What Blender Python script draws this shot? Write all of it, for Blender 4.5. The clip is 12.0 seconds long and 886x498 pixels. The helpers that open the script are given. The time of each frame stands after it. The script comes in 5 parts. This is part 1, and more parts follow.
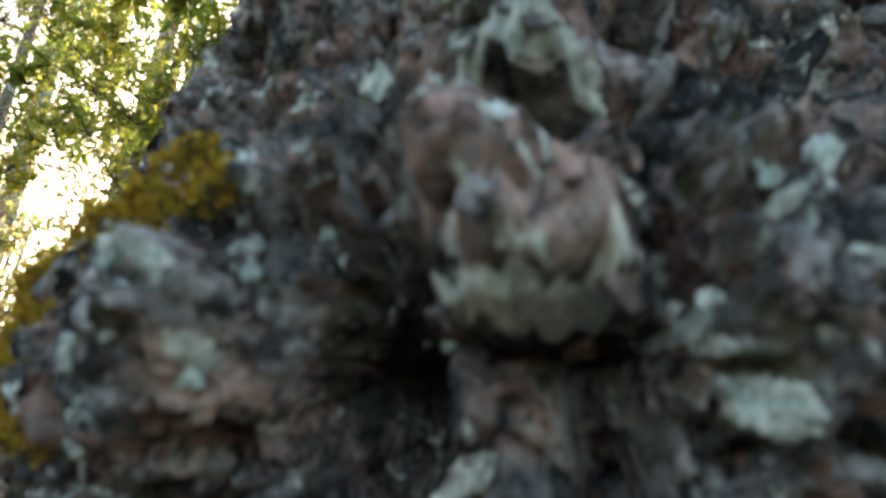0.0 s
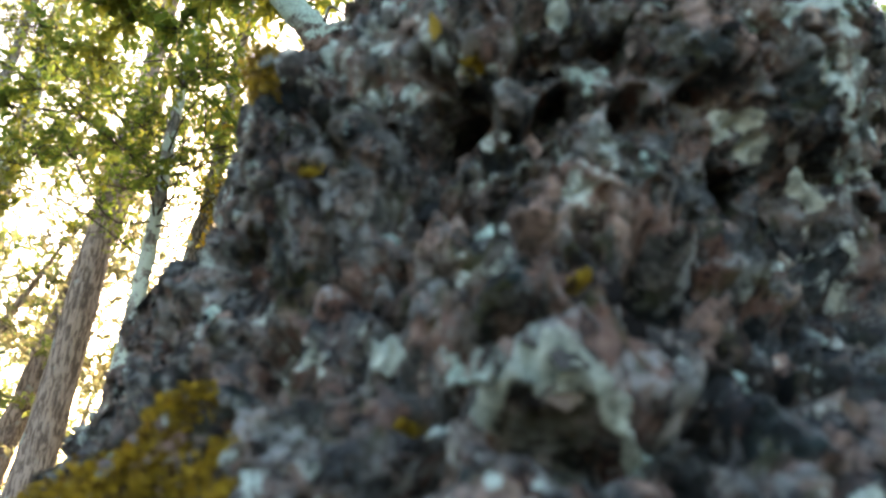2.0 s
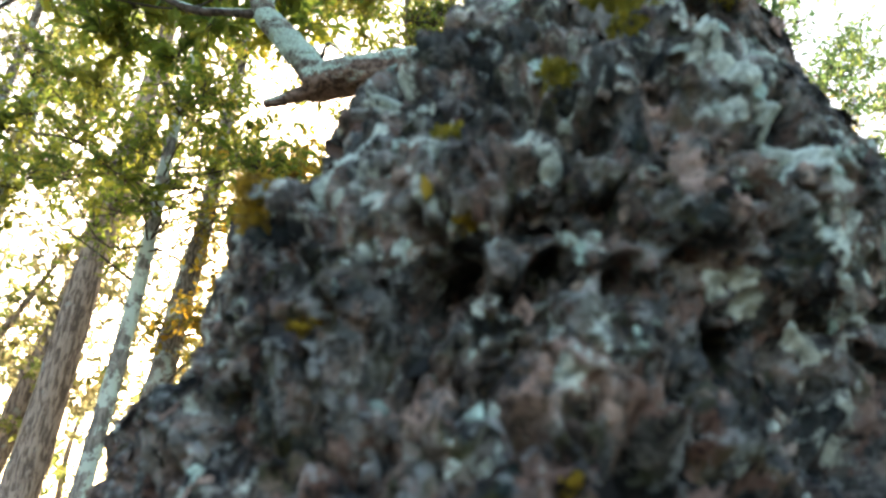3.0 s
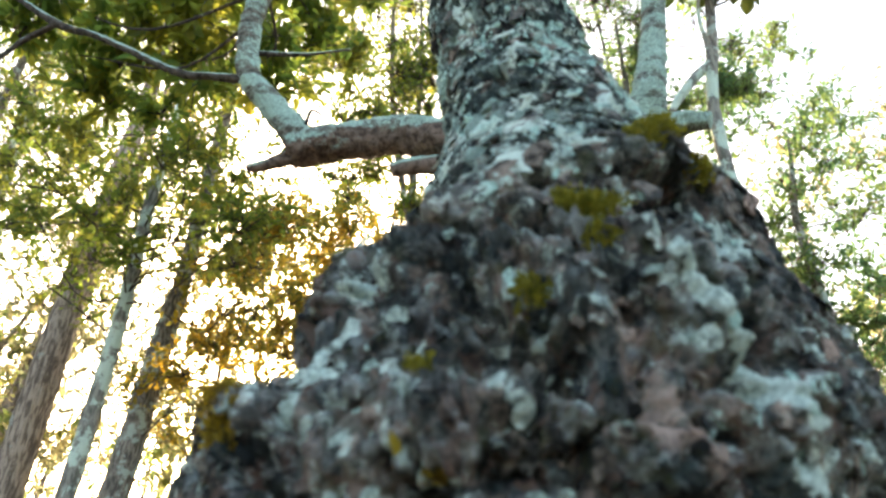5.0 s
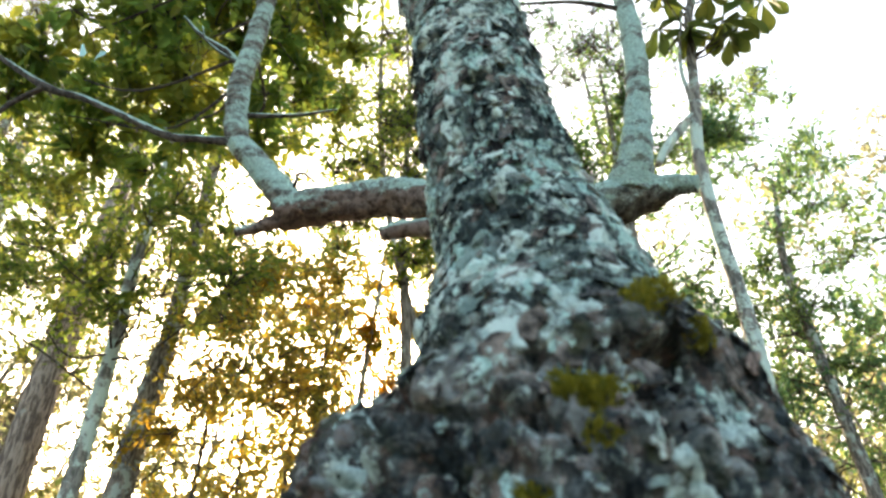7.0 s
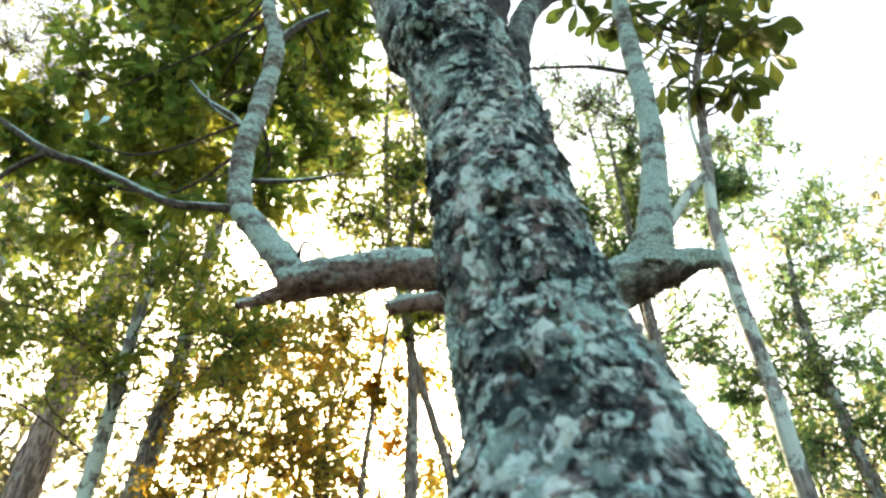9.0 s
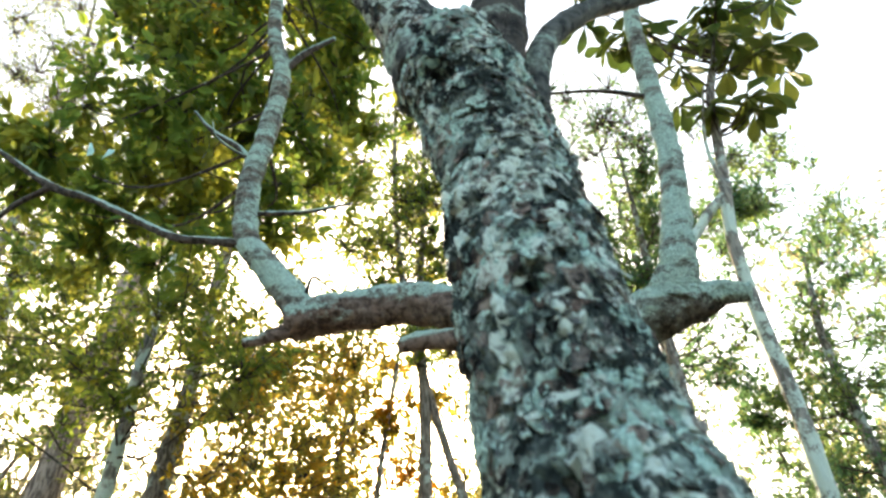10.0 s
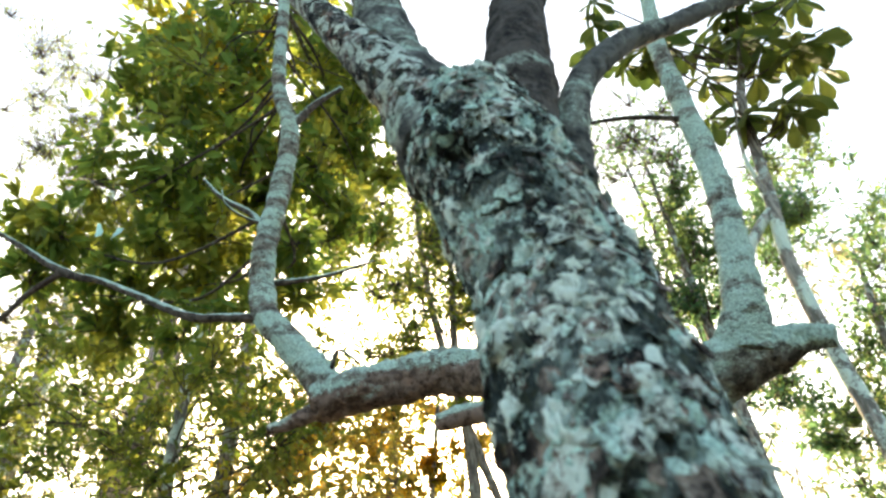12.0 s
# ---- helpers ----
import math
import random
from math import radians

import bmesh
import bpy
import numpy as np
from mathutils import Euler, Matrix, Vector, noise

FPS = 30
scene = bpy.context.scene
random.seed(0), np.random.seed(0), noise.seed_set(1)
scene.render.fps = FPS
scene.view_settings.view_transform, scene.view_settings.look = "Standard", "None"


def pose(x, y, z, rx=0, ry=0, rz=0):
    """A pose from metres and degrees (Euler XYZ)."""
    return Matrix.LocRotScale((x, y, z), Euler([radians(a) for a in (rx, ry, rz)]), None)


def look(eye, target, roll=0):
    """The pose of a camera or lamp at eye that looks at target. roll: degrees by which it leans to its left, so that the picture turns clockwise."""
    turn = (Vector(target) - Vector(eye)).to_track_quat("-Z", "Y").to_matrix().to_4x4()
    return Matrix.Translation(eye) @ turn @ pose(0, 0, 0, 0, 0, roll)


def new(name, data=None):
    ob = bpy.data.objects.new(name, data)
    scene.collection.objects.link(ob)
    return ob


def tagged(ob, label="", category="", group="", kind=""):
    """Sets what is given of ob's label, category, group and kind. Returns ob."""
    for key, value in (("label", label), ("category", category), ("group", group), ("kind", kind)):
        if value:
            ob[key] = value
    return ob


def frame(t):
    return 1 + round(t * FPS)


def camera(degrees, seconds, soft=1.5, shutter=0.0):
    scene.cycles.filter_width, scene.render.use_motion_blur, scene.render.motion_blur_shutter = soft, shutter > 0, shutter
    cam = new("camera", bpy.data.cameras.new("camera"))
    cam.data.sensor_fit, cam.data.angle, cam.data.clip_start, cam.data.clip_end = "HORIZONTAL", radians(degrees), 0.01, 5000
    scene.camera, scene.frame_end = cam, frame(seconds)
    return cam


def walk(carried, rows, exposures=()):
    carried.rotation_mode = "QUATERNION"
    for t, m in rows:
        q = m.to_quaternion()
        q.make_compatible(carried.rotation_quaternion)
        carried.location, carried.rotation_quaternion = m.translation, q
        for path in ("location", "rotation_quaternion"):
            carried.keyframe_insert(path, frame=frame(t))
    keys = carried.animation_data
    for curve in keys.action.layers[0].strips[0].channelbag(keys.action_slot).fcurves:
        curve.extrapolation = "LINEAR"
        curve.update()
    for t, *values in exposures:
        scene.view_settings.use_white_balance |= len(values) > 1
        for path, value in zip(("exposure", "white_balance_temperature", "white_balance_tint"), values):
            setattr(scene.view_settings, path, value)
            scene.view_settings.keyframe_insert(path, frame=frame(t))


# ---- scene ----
cam = camera(68.3, 12.0, soft=2.5, shutter=0.5)
cam.data.dof.use_dof, cam.data.dof.focus_distance, cam.data.dof.aperture_fstop = True, 4.5, 6.6
PATH = [
    (0, (0.057, 0.031, 0.599), (0.04, 1.895, 1.321), -0.2),
    (0.5, (0.058, 0.02, 0.64), (0.068, 1.88, 1.376), -0.5),
    (1, (0.052, 0.012, 0.669), (0.072, 1.859, 1.435), -0.5),
    (1.5, (0.048, 0.004, 0.698), (0.072, 1.849, 1.47), -0.3),
    (2, (0.043, -0.001, 0.729), (0.069, 1.847, 1.493), -0.1),
    (2.5, (0.045, -0.01, 0.77), (0.083, 1.828, 1.559), -0.1),
    (3, (0.045, -0.028, 0.81), (0.087, 1.796, 1.628), 0.3),
    (3.5, (0.045, -0.045, 0.839), (0.1, 1.77, 1.678), 0.1),
    (5.5, (0.052, -0.082, 0.952), (0.151, 1.668, 1.914), -0.2),
    (6, (0.051, -0.092, 0.978), (0.16, 1.644, 1.966), -0.7),
    (6.5, (0.05, -0.099, 1.01), (0.162, 1.622, 2.022), -1.3),
    (7, (0.049, -0.109, 1.036), (0.167, 1.6, 2.068), -1.4),
    (9, (0.033, -0.074, 1.214), (0.135, 1.564, 2.358), -1.5),
    (9.5, (0.024, -0.048, 1.276), (0.114, 1.578, 2.437), -1.7),
    (10, (0.024, -0.023, 1.333), (0.097, 1.583, 2.523), -1.9),
    (10.5, (0.021, 0.012, 1.395), (0.072, 1.607, 2.6), -2.3),
    (11, (0.022, 0.04, 1.449), (0.045, 1.625, 2.668), -3.1),
    (11.5, (0.029, 0.07, 1.524), (0.041, 1.632, 2.774), -4.5),
    (12, (0.036, 0.097, 1.594), (0.026, 1.651, 2.853), -5.5),
]
walk(cam, [(t, look(eye, target, roll)) for t, eye, target, roll in PATH], exposures=[(0.0, 2.90, 7600, 14), (3.5, 2.82, 7600, 10), (7.0, 2.68, 7500, 7), (9.0, 2.62, 7500, 5), (12.0, 2.66, 7500, 5)])

# ---- light: low evening sun behind the woods, pale sky ----
SUN_UP, SUN_TURN = 17.0, -8.0
world = bpy.data.worlds.new("evening_sky")
scene.world = world
world.use_nodes = True
wn, wl = world.node_tree.nodes, world.node_tree.links
sky = wn.new("ShaderNodeTexSky")
sky.sky_type = "NISHITA"
sky.sun_disc = False
sky.sun_elevation, sky.sun_rotation = radians(SUN_UP), radians(SUN_TURN)
sky.air_density, sky.dust_density, sky.ozone_density = 1.0, 3.8, 1.0
wl.new(sky.outputs["Color"], wn["Background"].inputs["Color"])
wn["Background"].inputs["Strength"].default_value = 0.15

sun_data = bpy.data.lights.new("sun", "SUN")
sun_data.energy, sun_data.angle, sun_data.color = 2.7, radians(0.6), (1.0, 0.83, 0.62)
sun = new("sun", sun_data)
sun.matrix_world = look((0, 0, 30), (30 * -math.sin(radians(SUN_TURN)), -30 * math.cos(radians(SUN_TURN)), 30 - 30 * math.tan(radians(SUN_UP))))

# ---- materials ----


class Nodes:
    """Short hand for building a node material."""

    def __init__(self, name):
        self.mat = bpy.data.materials.new(name)
        self.mat.use_nodes = True
        self.tree = self.mat.node_tree
        self.tree.nodes.clear()
        self.out = self.add("ShaderNodeOutputMaterial")

    def add(self, kind, **inputs):
        node = self.tree.nodes.new(kind)
        for key, value in inputs.items():
            self.put(node.inputs[key.replace("_", " ")], value)
        return node

    def put(self, socket, value):
        if isinstance(value, bpy.types.NodeSocket):
            self.tree.links.new(value, socket)
        else:
            socket.default_value = value

    def position(self, scale=(1, 1, 1)):
        m = self.add("ShaderNodeMapping", Vector=self.add("ShaderNodeNewGeometry").outputs["Position"])
        m.inputs["Scale"].default_value = scale
        return m.outputs["Vector"]

    def noise(self, vector, scale, detail=4.0, rough=0.6):
        n = self.add("ShaderNodeTexNoise", Vector=vector, Scale=scale, Detail=detail, Roughness=rough)
        return n.outputs["Fac"]

    def cells(self, vector, scale, random=1.0):
        n = self.add("ShaderNodeTexVoronoi", Vector=vector, Scale=scale, Randomness=random)
        sep = self.add("ShaderNodeSeparateColor", Color=n.outputs["Color"])
        return sep.outputs[0], sep.outputs[1], n.outputs["Distance"]

    def step(self, value, low, high):
        n = self.add("ShaderNodeMapRange", Value=value, From_Min=low, From_Max=high)
        n.interpolation_type = "SMOOTHSTEP"
        return n.outputs[0]

    def math(self, op, a, b=0.0):
        n = self.tree.nodes.new("ShaderNodeMath")
        n.operation = op
        self.put(n.inputs[0], a)
        self.put(n.inputs[1], b)
        return n.outputs[0]

    def mix(self, fac, a, b):
        n = self.tree.nodes.new("ShaderNodeMix")
        n.data_type = "RGBA"
        self.put(n.inputs[0], fac)
        for socket, value in ((n.inputs[6], a), (n.inputs[7], b)):
            self.put(socket, value if isinstance(value, bpy.types.NodeSocket) else (*value, 1.0))
        return n.outputs[2]

    def attribute(self, name):
        n = self.tree.nodes.new("ShaderNodeAttribute")
        n.attribute_name = name
        return n.outputs["Fac"]

    def bump(self, height, strength, distance):
        return self.add("ShaderNodeBump", Height=height, Strength=strength, Distance=distance).outputs["Normal"]

    def surface(self, shader):
        self.tree.links.new(shader, self.out.inputs["Surface"])
        return self.mat

    def principled(self, colour, rough=0.9, normal=None, specular=0.25):
        p = self.add("ShaderNodeBsdfPrincipled", Base_Color=colour if isinstance(colour, bpy.types.NodeSocket) else (*colour, 1.0), Roughness=rough)
        p.inputs["Specular IOR Level"].default_value = specular
        if normal is not None:
            self.tree.links.new(normal, p.inputs["Normal"])
        return self.surface(p.outputs[0])


def bark_material(name, loose="", crust=0.5, scale=1.0, coat=""):
    """Scaly bark: charcoal and grey-brown, pinkish inner bark, mint lichen crusts. loose: single scales, varied by object or island."""
    n = Nodes(name)
    p = n.position()
    coarse, mid, fine = n.noise(p, 11 * scale, 4), n.noise(p, 48 * scale, 5, 0.65), n.noise(p, 210 * scale, 5, 0.7)
    if loose:
        r1 = n.add("ShaderNodeNewGeometry").outputs["Random Per Island"] if loose == "island" else n.add("ShaderNodeObjectInfo").outputs["Random"]
        r2 = n.math("FRACT", n.math("MULTIPLY", r1, 17.3))
    else:
        r1, r2, _ = n.cells(p, 70 * scale)
    tone = n.math("ADD", n.math("MULTIPLY", mid, 0.5), n.math("MULTIPLY", coarse, 0.5))
    colour = n.mix(n.step(tone, 0.46, 0.62), (0.010, 0.0095, 0.009), (0.30, 0.245, 0.205))
    if not loose:
        lump = n.math("ADD", n.attribute("chunk"), n.math("MULTIPLY", n.math("SUBTRACT", mid, 0.5), 0.55))
        own = n.mix(n.step(lump, 0.28, 0.34), (0.010, 0.012, 0.013), (0.10, 0.108, 0.10))
        own = n.mix(n.step(lump, 0.55, 0.63), own, (0.34, 0.22, 0.18))
        own = n.mix(n.step(lump, 0.70, 0.78), own, (0.03, 0.027, 0.024))
        own = n.mix(n.step(lump, 0.85, 0.93), own, (0.44, 0.44, 0.40))
        colour = n.mix(n.math("MULTIPLY", n.math("SUBTRACT", 1.0, n.attribute("crust")), 0.5), colour, own)
        bare = n.math("SUBTRACT", 1.0, n.attribute("crust"))
        for k, (grain, tint) in enumerate(((23, (0.035, 0.058, 0.058)), (31, (0.19, 0.105, 0.08)), (40, (0.36, 0.40, 0.395)), (27, (0.05, 0.055, 0.022)), (48, (0.008, 0.008, 0.008)), (20, (0.010, 0.012, 0.013)))):
            m = n.add("ShaderNodeMapping", Vector=p)
            m.inputs["Location"].default_value = (3.7 * k, 1.9 * k, 5.3 * k)
            colour = n.mix(n.math("MULTIPLY", n.math("MULTIPLY", n.step(n.noise(m.outputs["Vector"], grain, 5, 0.65), 0.525, 0.61), 0.85 if k > 3 else 0.62), bare), colour, tint)
        # blue-black facets, and shade of the recesses put into the colour
        colour = n.mix(n.math("MULTIPLY", n.attribute("slate_and_shade"), 0.8), colour, n.mix(n.step(fine, 0.4, 0.65), (0.012, 0.017, 0.020), (0.055, 0.072, 0.080)))
    colour = n.mix(n.math("MULTIPLY", n.math("MULTIPLY", n.step(r1, 0.5, 1.0), n.step(fine, 0.36, 0.62)), 0.45), colour, (0.30, 0.305, 0.295))
    colour = n.mix(n.math("MULTIPLY", n.step(r2, 0.74, 0.97), 0.4), colour, (0.085, 0.105, 0.12))
    colour = n.mix(n.math("MULTIPLY", n.attribute("crust"), 0.88), colour, n.mix(n.step(tone, 0.44, 0.6), (0.035, 0.048, 0.046), (0.19, 0.235, 0.215)))
    olive = n.math("MULTIPLY", n.step(n.noise(n.position((1, 1, 0.8)), 17 * scale, 4, 0.7), 0.58, 0.7), 0.4)
    colour = n.mix(olive, colour, (0.085, 0.09, 0.035))
    pink = n.math("ADD", n.math("MULTIPLY", n.attribute("pink"), 0.85), n.math("MULTIPLY", n.math("MULTIPLY", n.step(n.noise(p, 19 * scale, 4), 0.56, 0.66), 0.5), n.math("SUBTRACT", 1.0, n.attribute("crust"))))
    if coat == "pink":
        pink = n.math("ADD", pink, 0.8)
    colour = n.mix(n.math("MINIMUM", n.math("MULTIPLY", n.math("MULTIPLY", pink, n.step(fine, 0.28, 0.6)), n.step(mid, 0.36, 0.54)), 0.85), colour, (0.46, 0.325, 0.27))
    # lichen: own patches, and a thin broken crust elsewhere
    patch = n.math("ADD", n.math("MULTIPLY", n.attribute("lichen"), 1.2), n.math("ADD", n.math("MULTIPLY", n.math("SUBTRACT", fine, 0.5), 1.4), n.math("MULTIPLY", n.math("SUBTRACT", mid, 0.5), 1.5)))
    if coat == "lichen":
        patch = n.math("ADD", patch, 0.55)
    spread = n.math("ADD", n.math("MULTIPLY", n.math("SUBTRACT", r2, 0.5), 0.22), n.math("ADD", n.math("MULTIPLY", coarse, 0.5), n.math("MULTIPLY", mid, 0.5)))
    spread = n.math("ADD", spread, n.math("MULTIPLY", n.attribute("crust"), 0.17))
    spread = n.math("ADD", spread, n.math("MULTIPLY", n.math("MULTIPLY", n.attribute("rosette"), n.attribute("crust")), 0.33))
    spread = n.math("ADD", spread, n.math("MULTIPLY", n.math("SUBTRACT", fine, 0.5), 0.26))
    spread = n.math("SUBTRACT", spread, n.math("MULTIPLY", n.attribute("crack"), 0.24))
    film = n.math("MULTIPLY", n.step(spread, 0.64 - 0.2 * crust, 0.74 - 0.2 * crust), 0.85)
    lichen = n.mix(n.step(fine, 0.36, 0.66), (0.27, 0.435, 0.38), (0.59, 0.84, 0.745))
    pale = n.mix(n.step(fine, 0.36, 0.66), (0.37, 0.43, 0.40), (0.77, 0.84, 0.77))
    lichen = n.mix(n.math("MAXIMUM", n.attribute("crust"), 0.35), pale, lichen) if not loose else lichen
    lichen = n.mix(n.math("MULTIPLY", n.step(n.noise(p, 7, 2), 0.52, 0.62), 0.6), lichen, (0.68, 0.72, 0.60))
    # each lobe has its own grey, mint or near-white
    lobe = n.math("FRACT", n.math("MULTIPLY", r1, 7.7)) if loose else n.attribute("lobe")
    lobe = n.math("ADD", lobe, n.math("MULTIPLY", n.math("SUBTRACT", mid, 0.5), 0.5))
    much = 0.8 if loose else n.math("MULTIPLY", n.attribute("crust"), 0.85)
    lichen = n.mix(n.math("MULTIPLY", n.step(lobe, 0.36, 0.28), much), lichen, (0.22, 0.29, 0.26))
    lichen = n.mix(n.math("MULTIPLY", n.step(lobe, 0.66, 0.74), much), lichen, (0.70, 0.80, 0.72))
    colour = n.mix(n.math("MAXIMUM", n.math("MULTIPLY", n.step(patch, 0.35, 0.95), 0.9), film), colour, lichen)
    height = n.math("ADD", n.math("MULTIPLY", mid, 0.5), n.math("MULTIPLY", fine, 0.6))
    return n.principled(colour, 0.86, n.bump(height, 0.9, 0.008 / scale), 0.08)


def limb_material(name, top, cover, dark=(0.075, 0.055, 0.046), light=(0.30, 0.225, 0.19)):
    """Bark of the limbs: rough, lichened above, bare red-brown beneath."""
    n = Nodes(name)
    p = n.position()
    up = n.add("ShaderNodeSeparateXYZ", Vector=n.add("ShaderNodeNewGeometry").outputs["Normal"]).outputs[2]
    coarse, mid, fine = n.noise(n.position((0.5, 0.5, 1.7)), 4.5, 3), n.noise(p, 26, 5, 0.65), n.noise(p, 110, 5, 0.7)
    colour = n.mix(n.step(mid, 0.36, 0.60), dark, light)
    colour = n.mix(n.math("MULTIPLY", n.step(fine, 0.4, 0.65), 0.4), colour, light)
    # bands of grey-green crust, then brighter mint lobes within them
    spread = n.math("ADD", n.math("MULTIPLY", coarse, 1.1), n.math("ADD", n.math("MULTIPLY", mid, 0.35), n.math("MULTIPLY", n.math("SUBTRACT", fine, 0.5), 0.3)))
    spread = n.math("ADD", spread, n.math("MULTIPLY", up, top))
    edge = 0.97 - 0.5 * cover
    grey = n.mix(n.step(fine, 0.36, 0.66), (0.20, 0.235, 0.205), (0.36, 0.42, 0.365))
    mint = n.mix(n.step(fine, 0.36, 0.66), (0.34, 0.50, 0.43), (0.58, 0.78, 0.68))
    mint = n.mix(n.math("MULTIPLY", n.step(n.noise(p, 48, 4, 0.7), 0.54, 0.62), 0.45), mint, (0.17, 0.18, 0.155))
    colour = n.mix(n.math("MULTIPLY", n.step(spread, edge - 0.05, edge + 0.01), 0.85), colour, grey)
    colour = n.mix(n.math("MULTIPLY", n.step(spread, edge + 0.02, edge + 0.09), 0.92), colour, mint)
    height = n.math("ADD", n.math("MULTIPLY", mid, 0.6), n.math("MULTIPLY", fine, 0.5))
    return n.principled(colour, 0.88, n.bump(height, 1.0, 0.03), 0.1)


def stem_material(name, dark, light, lichen, cover, scale=10.0):
    """Bark of the thinner and farther stems: upright furrows, blotched with pale lichen."""
    n = Nodes(name)
    p = n.position()
    furrow = n.noise(n.position((1, 1, 0.22)), scale * 4, 5, 0.65)
    blotch, grain = n.noise(p, scale * 0.6, 3), n.noise(p, scale * 9, 4)
    colour = n.mix(n.step(furrow, 0.40, 0.60), dark, light)
    mask = n.math("ADD", blotch, n.math("MULTIPLY", n.math("SUBTRACT", grain, 0.5), 0.25))
    colour = n.mix(n.math("MULTIPLY", n.step(mask, 0.66 - 0.3 * cover, 0.74 - 0.3 * cover), 0.9), colour, lichen)
    return n.principled(colour, 0.9, n.bump(furrow, 1.0, 0.03))


def leaf_material(name, a, b, c, glow=0.5, single=False, lucent=3.2):
    """Thin leaves that let light through; each leaf has its own tint."""
    n = Nodes(name)
    r = n.add("ShaderNodeObjectInfo").outputs["Random"] if single else n.add("ShaderNodeNewGeometry").outputs["Random Per Island"]
    colour = n.mix(n.step(r, 0.0, 0.6), a, b)
    colour = n.mix(n.math("MULTIPLY", n.step(r, 0.72, 1.0), 0.55), colour, c)
    colour = n.mix(n.math("MULTIPLY", n.step(n.noise(n.position(), 1.7, 2), 0.45, 0.65), 0.6), colour, c)
    front = n.add("ShaderNodeBsdfPrincipled", Base_Color=colour, Roughness=0.5)
    front.inputs["Specular IOR Level"].default_value = 0.3
    bright = n.add("ShaderNodeHueSaturation", Color=colour, Saturation=1.03, Value=lucent).outputs[0]
    back = n.add("ShaderNodeBsdfTranslucent", Color=bright)
    m = n.add("ShaderNodeMixShader", Fac=glow)
    n.tree.links.new(front.outputs[0], m.inputs[1])
    n.tree.links.new(back.outputs[0], m.inputs[2])
    return n.surface(m.outputs[0])


def ground_material():
    n = Nodes("leaf_litter")
    p = n.position()
    a, b = n.noise(p, 3.0, 6, 0.7), n.noise(p, 40.0, 5, 0.7)
    colour = n.mix(n.step(b, 0.35, 0.65), (0.06, 0.045, 0.03), (0.17, 0.12, 0.075))
    colour = n.mix(n.math("MULTIPLY", n.step(a, 0.5, 0.65), 0.5), colour, (0.08, 0.085, 0.03))
    return n.principled(colour, 0.95, n.bump(b, 1.0, 0.05))


BARK = bark_material("scaly_bark", crust=0.16)
PLATE_SKINS = [bark_material("bark_scale", "object", 0.3), bark_material("lichened_scale", "object", 0.4, 1.0, "lichen"), bark_material("pink_scale", "object", 0.2, 1.0, "pink")]
PLATES_SKINS = [bark_material("bark_scales", "island", 0.6), bark_material("lichened_scales", "island", 0.8, 1.0, "lichen"), bark_material("pink_scales", "island", 0.3, 1.0, "pink")]
FORK_BARK = bark_material("fork_bark", "", 0.75, 0.9)
FORK_LIMB = limb_material("fork_limb_bark", 0.05, 0.34, (0.045, 0.05, 0.05), (0.17, 0.18, 0.17))
PALE_LIMB = limb_material("lichened_limb_bark", 0.10, 0.62, (0.05, 0.05, 0.043), (0.21, 0.20, 0.17))
LIMB_BARK = limb_material("level_limb_bark", 0.20, 0.42)
BRANCH_BARK = limb_material("branch_bark", 0.55, 0.30, (0.03, 0.026, 0.023), (0.13, 0.11, 0.095))
# darker copy of the fork limb bark: one limb's shade put into its colour
SHADED_LIMB = limb_material("shaded_limb_bark", 0.05, 0.2, (0.028, 0.026, 0.025), (0.12, 0.11, 0.10))
SHOOT_BARK = limb_material("shoot_bark", 0.0, 0.54, (0.06, 0.055, 0.047), (0.25, 0.225, 0.19))
PALE_SHOOT = limb_material("pale_shoot_bark", 0.0, 0.66, (0.06, 0.058, 0.05), (0.24, 0.225, 0.19))
# next three: bark lightened to carry haze in its colour, lichen apart
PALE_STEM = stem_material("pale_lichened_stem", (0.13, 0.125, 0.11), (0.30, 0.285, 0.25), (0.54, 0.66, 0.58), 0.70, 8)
PINE_STEM = stem_material("brown_furrowed_bark", (0.135, 0.105, 0.088), (0.42, 0.34, 0.285), (0.36, 0.38, 0.35), 0.15, 6)
DARK_STEM = stem_material("dark_stem", (0.10, 0.088, 0.078), (0.30, 0.27, 0.235), (0.42, 0.50, 0.46), 0.45, 12)
THIN_STEM = stem_material("thin_stem", (0.13, 0.11, 0.09), (0.30, 0.265, 0.22), (0.46, 0.52, 0.46), 0.35, 10)
TWIG = stem_material("twig_bark", (0.05, 0.04, 0.03), (0.12, 0.10, 0.08), (0.3, 0.35, 0.32), 0.2, 20)
LEAF = leaf_material("green_leaf", (0.046, 0.076, 0.018), (0.080, 0.110, 0.022), (0.15, 0.135, 0.024), 0.64)
LEAF_MID = leaf_material("mid_leaf", (0.052, 0.078, 0.020), (0.083, 0.112, 0.024), (0.15, 0.135, 0.028), 0.62)
# greyed and lightened: haze of the distance put into the leaf colour
LEAF_HAZED = leaf_material("hazed_far_leaf", (0.09, 0.10, 0.06), (0.125, 0.125, 0.072), (0.18, 0.15, 0.08), 0.55)
LEAF_GOLD = leaf_material("golden_leaf", (0.072, 0.080, 0.022), (0.12, 0.108, 0.024), (0.24, 0.135, 0.022), 0.68)
LEAF_BIG = leaf_material("broad_green_leaf", (0.045, 0.075, 0.018), (0.07, 0.10, 0.025), (0.11, 0.12, 0.025), 0.35, True, 1.7)
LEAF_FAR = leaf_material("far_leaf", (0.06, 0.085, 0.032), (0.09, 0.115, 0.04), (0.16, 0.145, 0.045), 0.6)
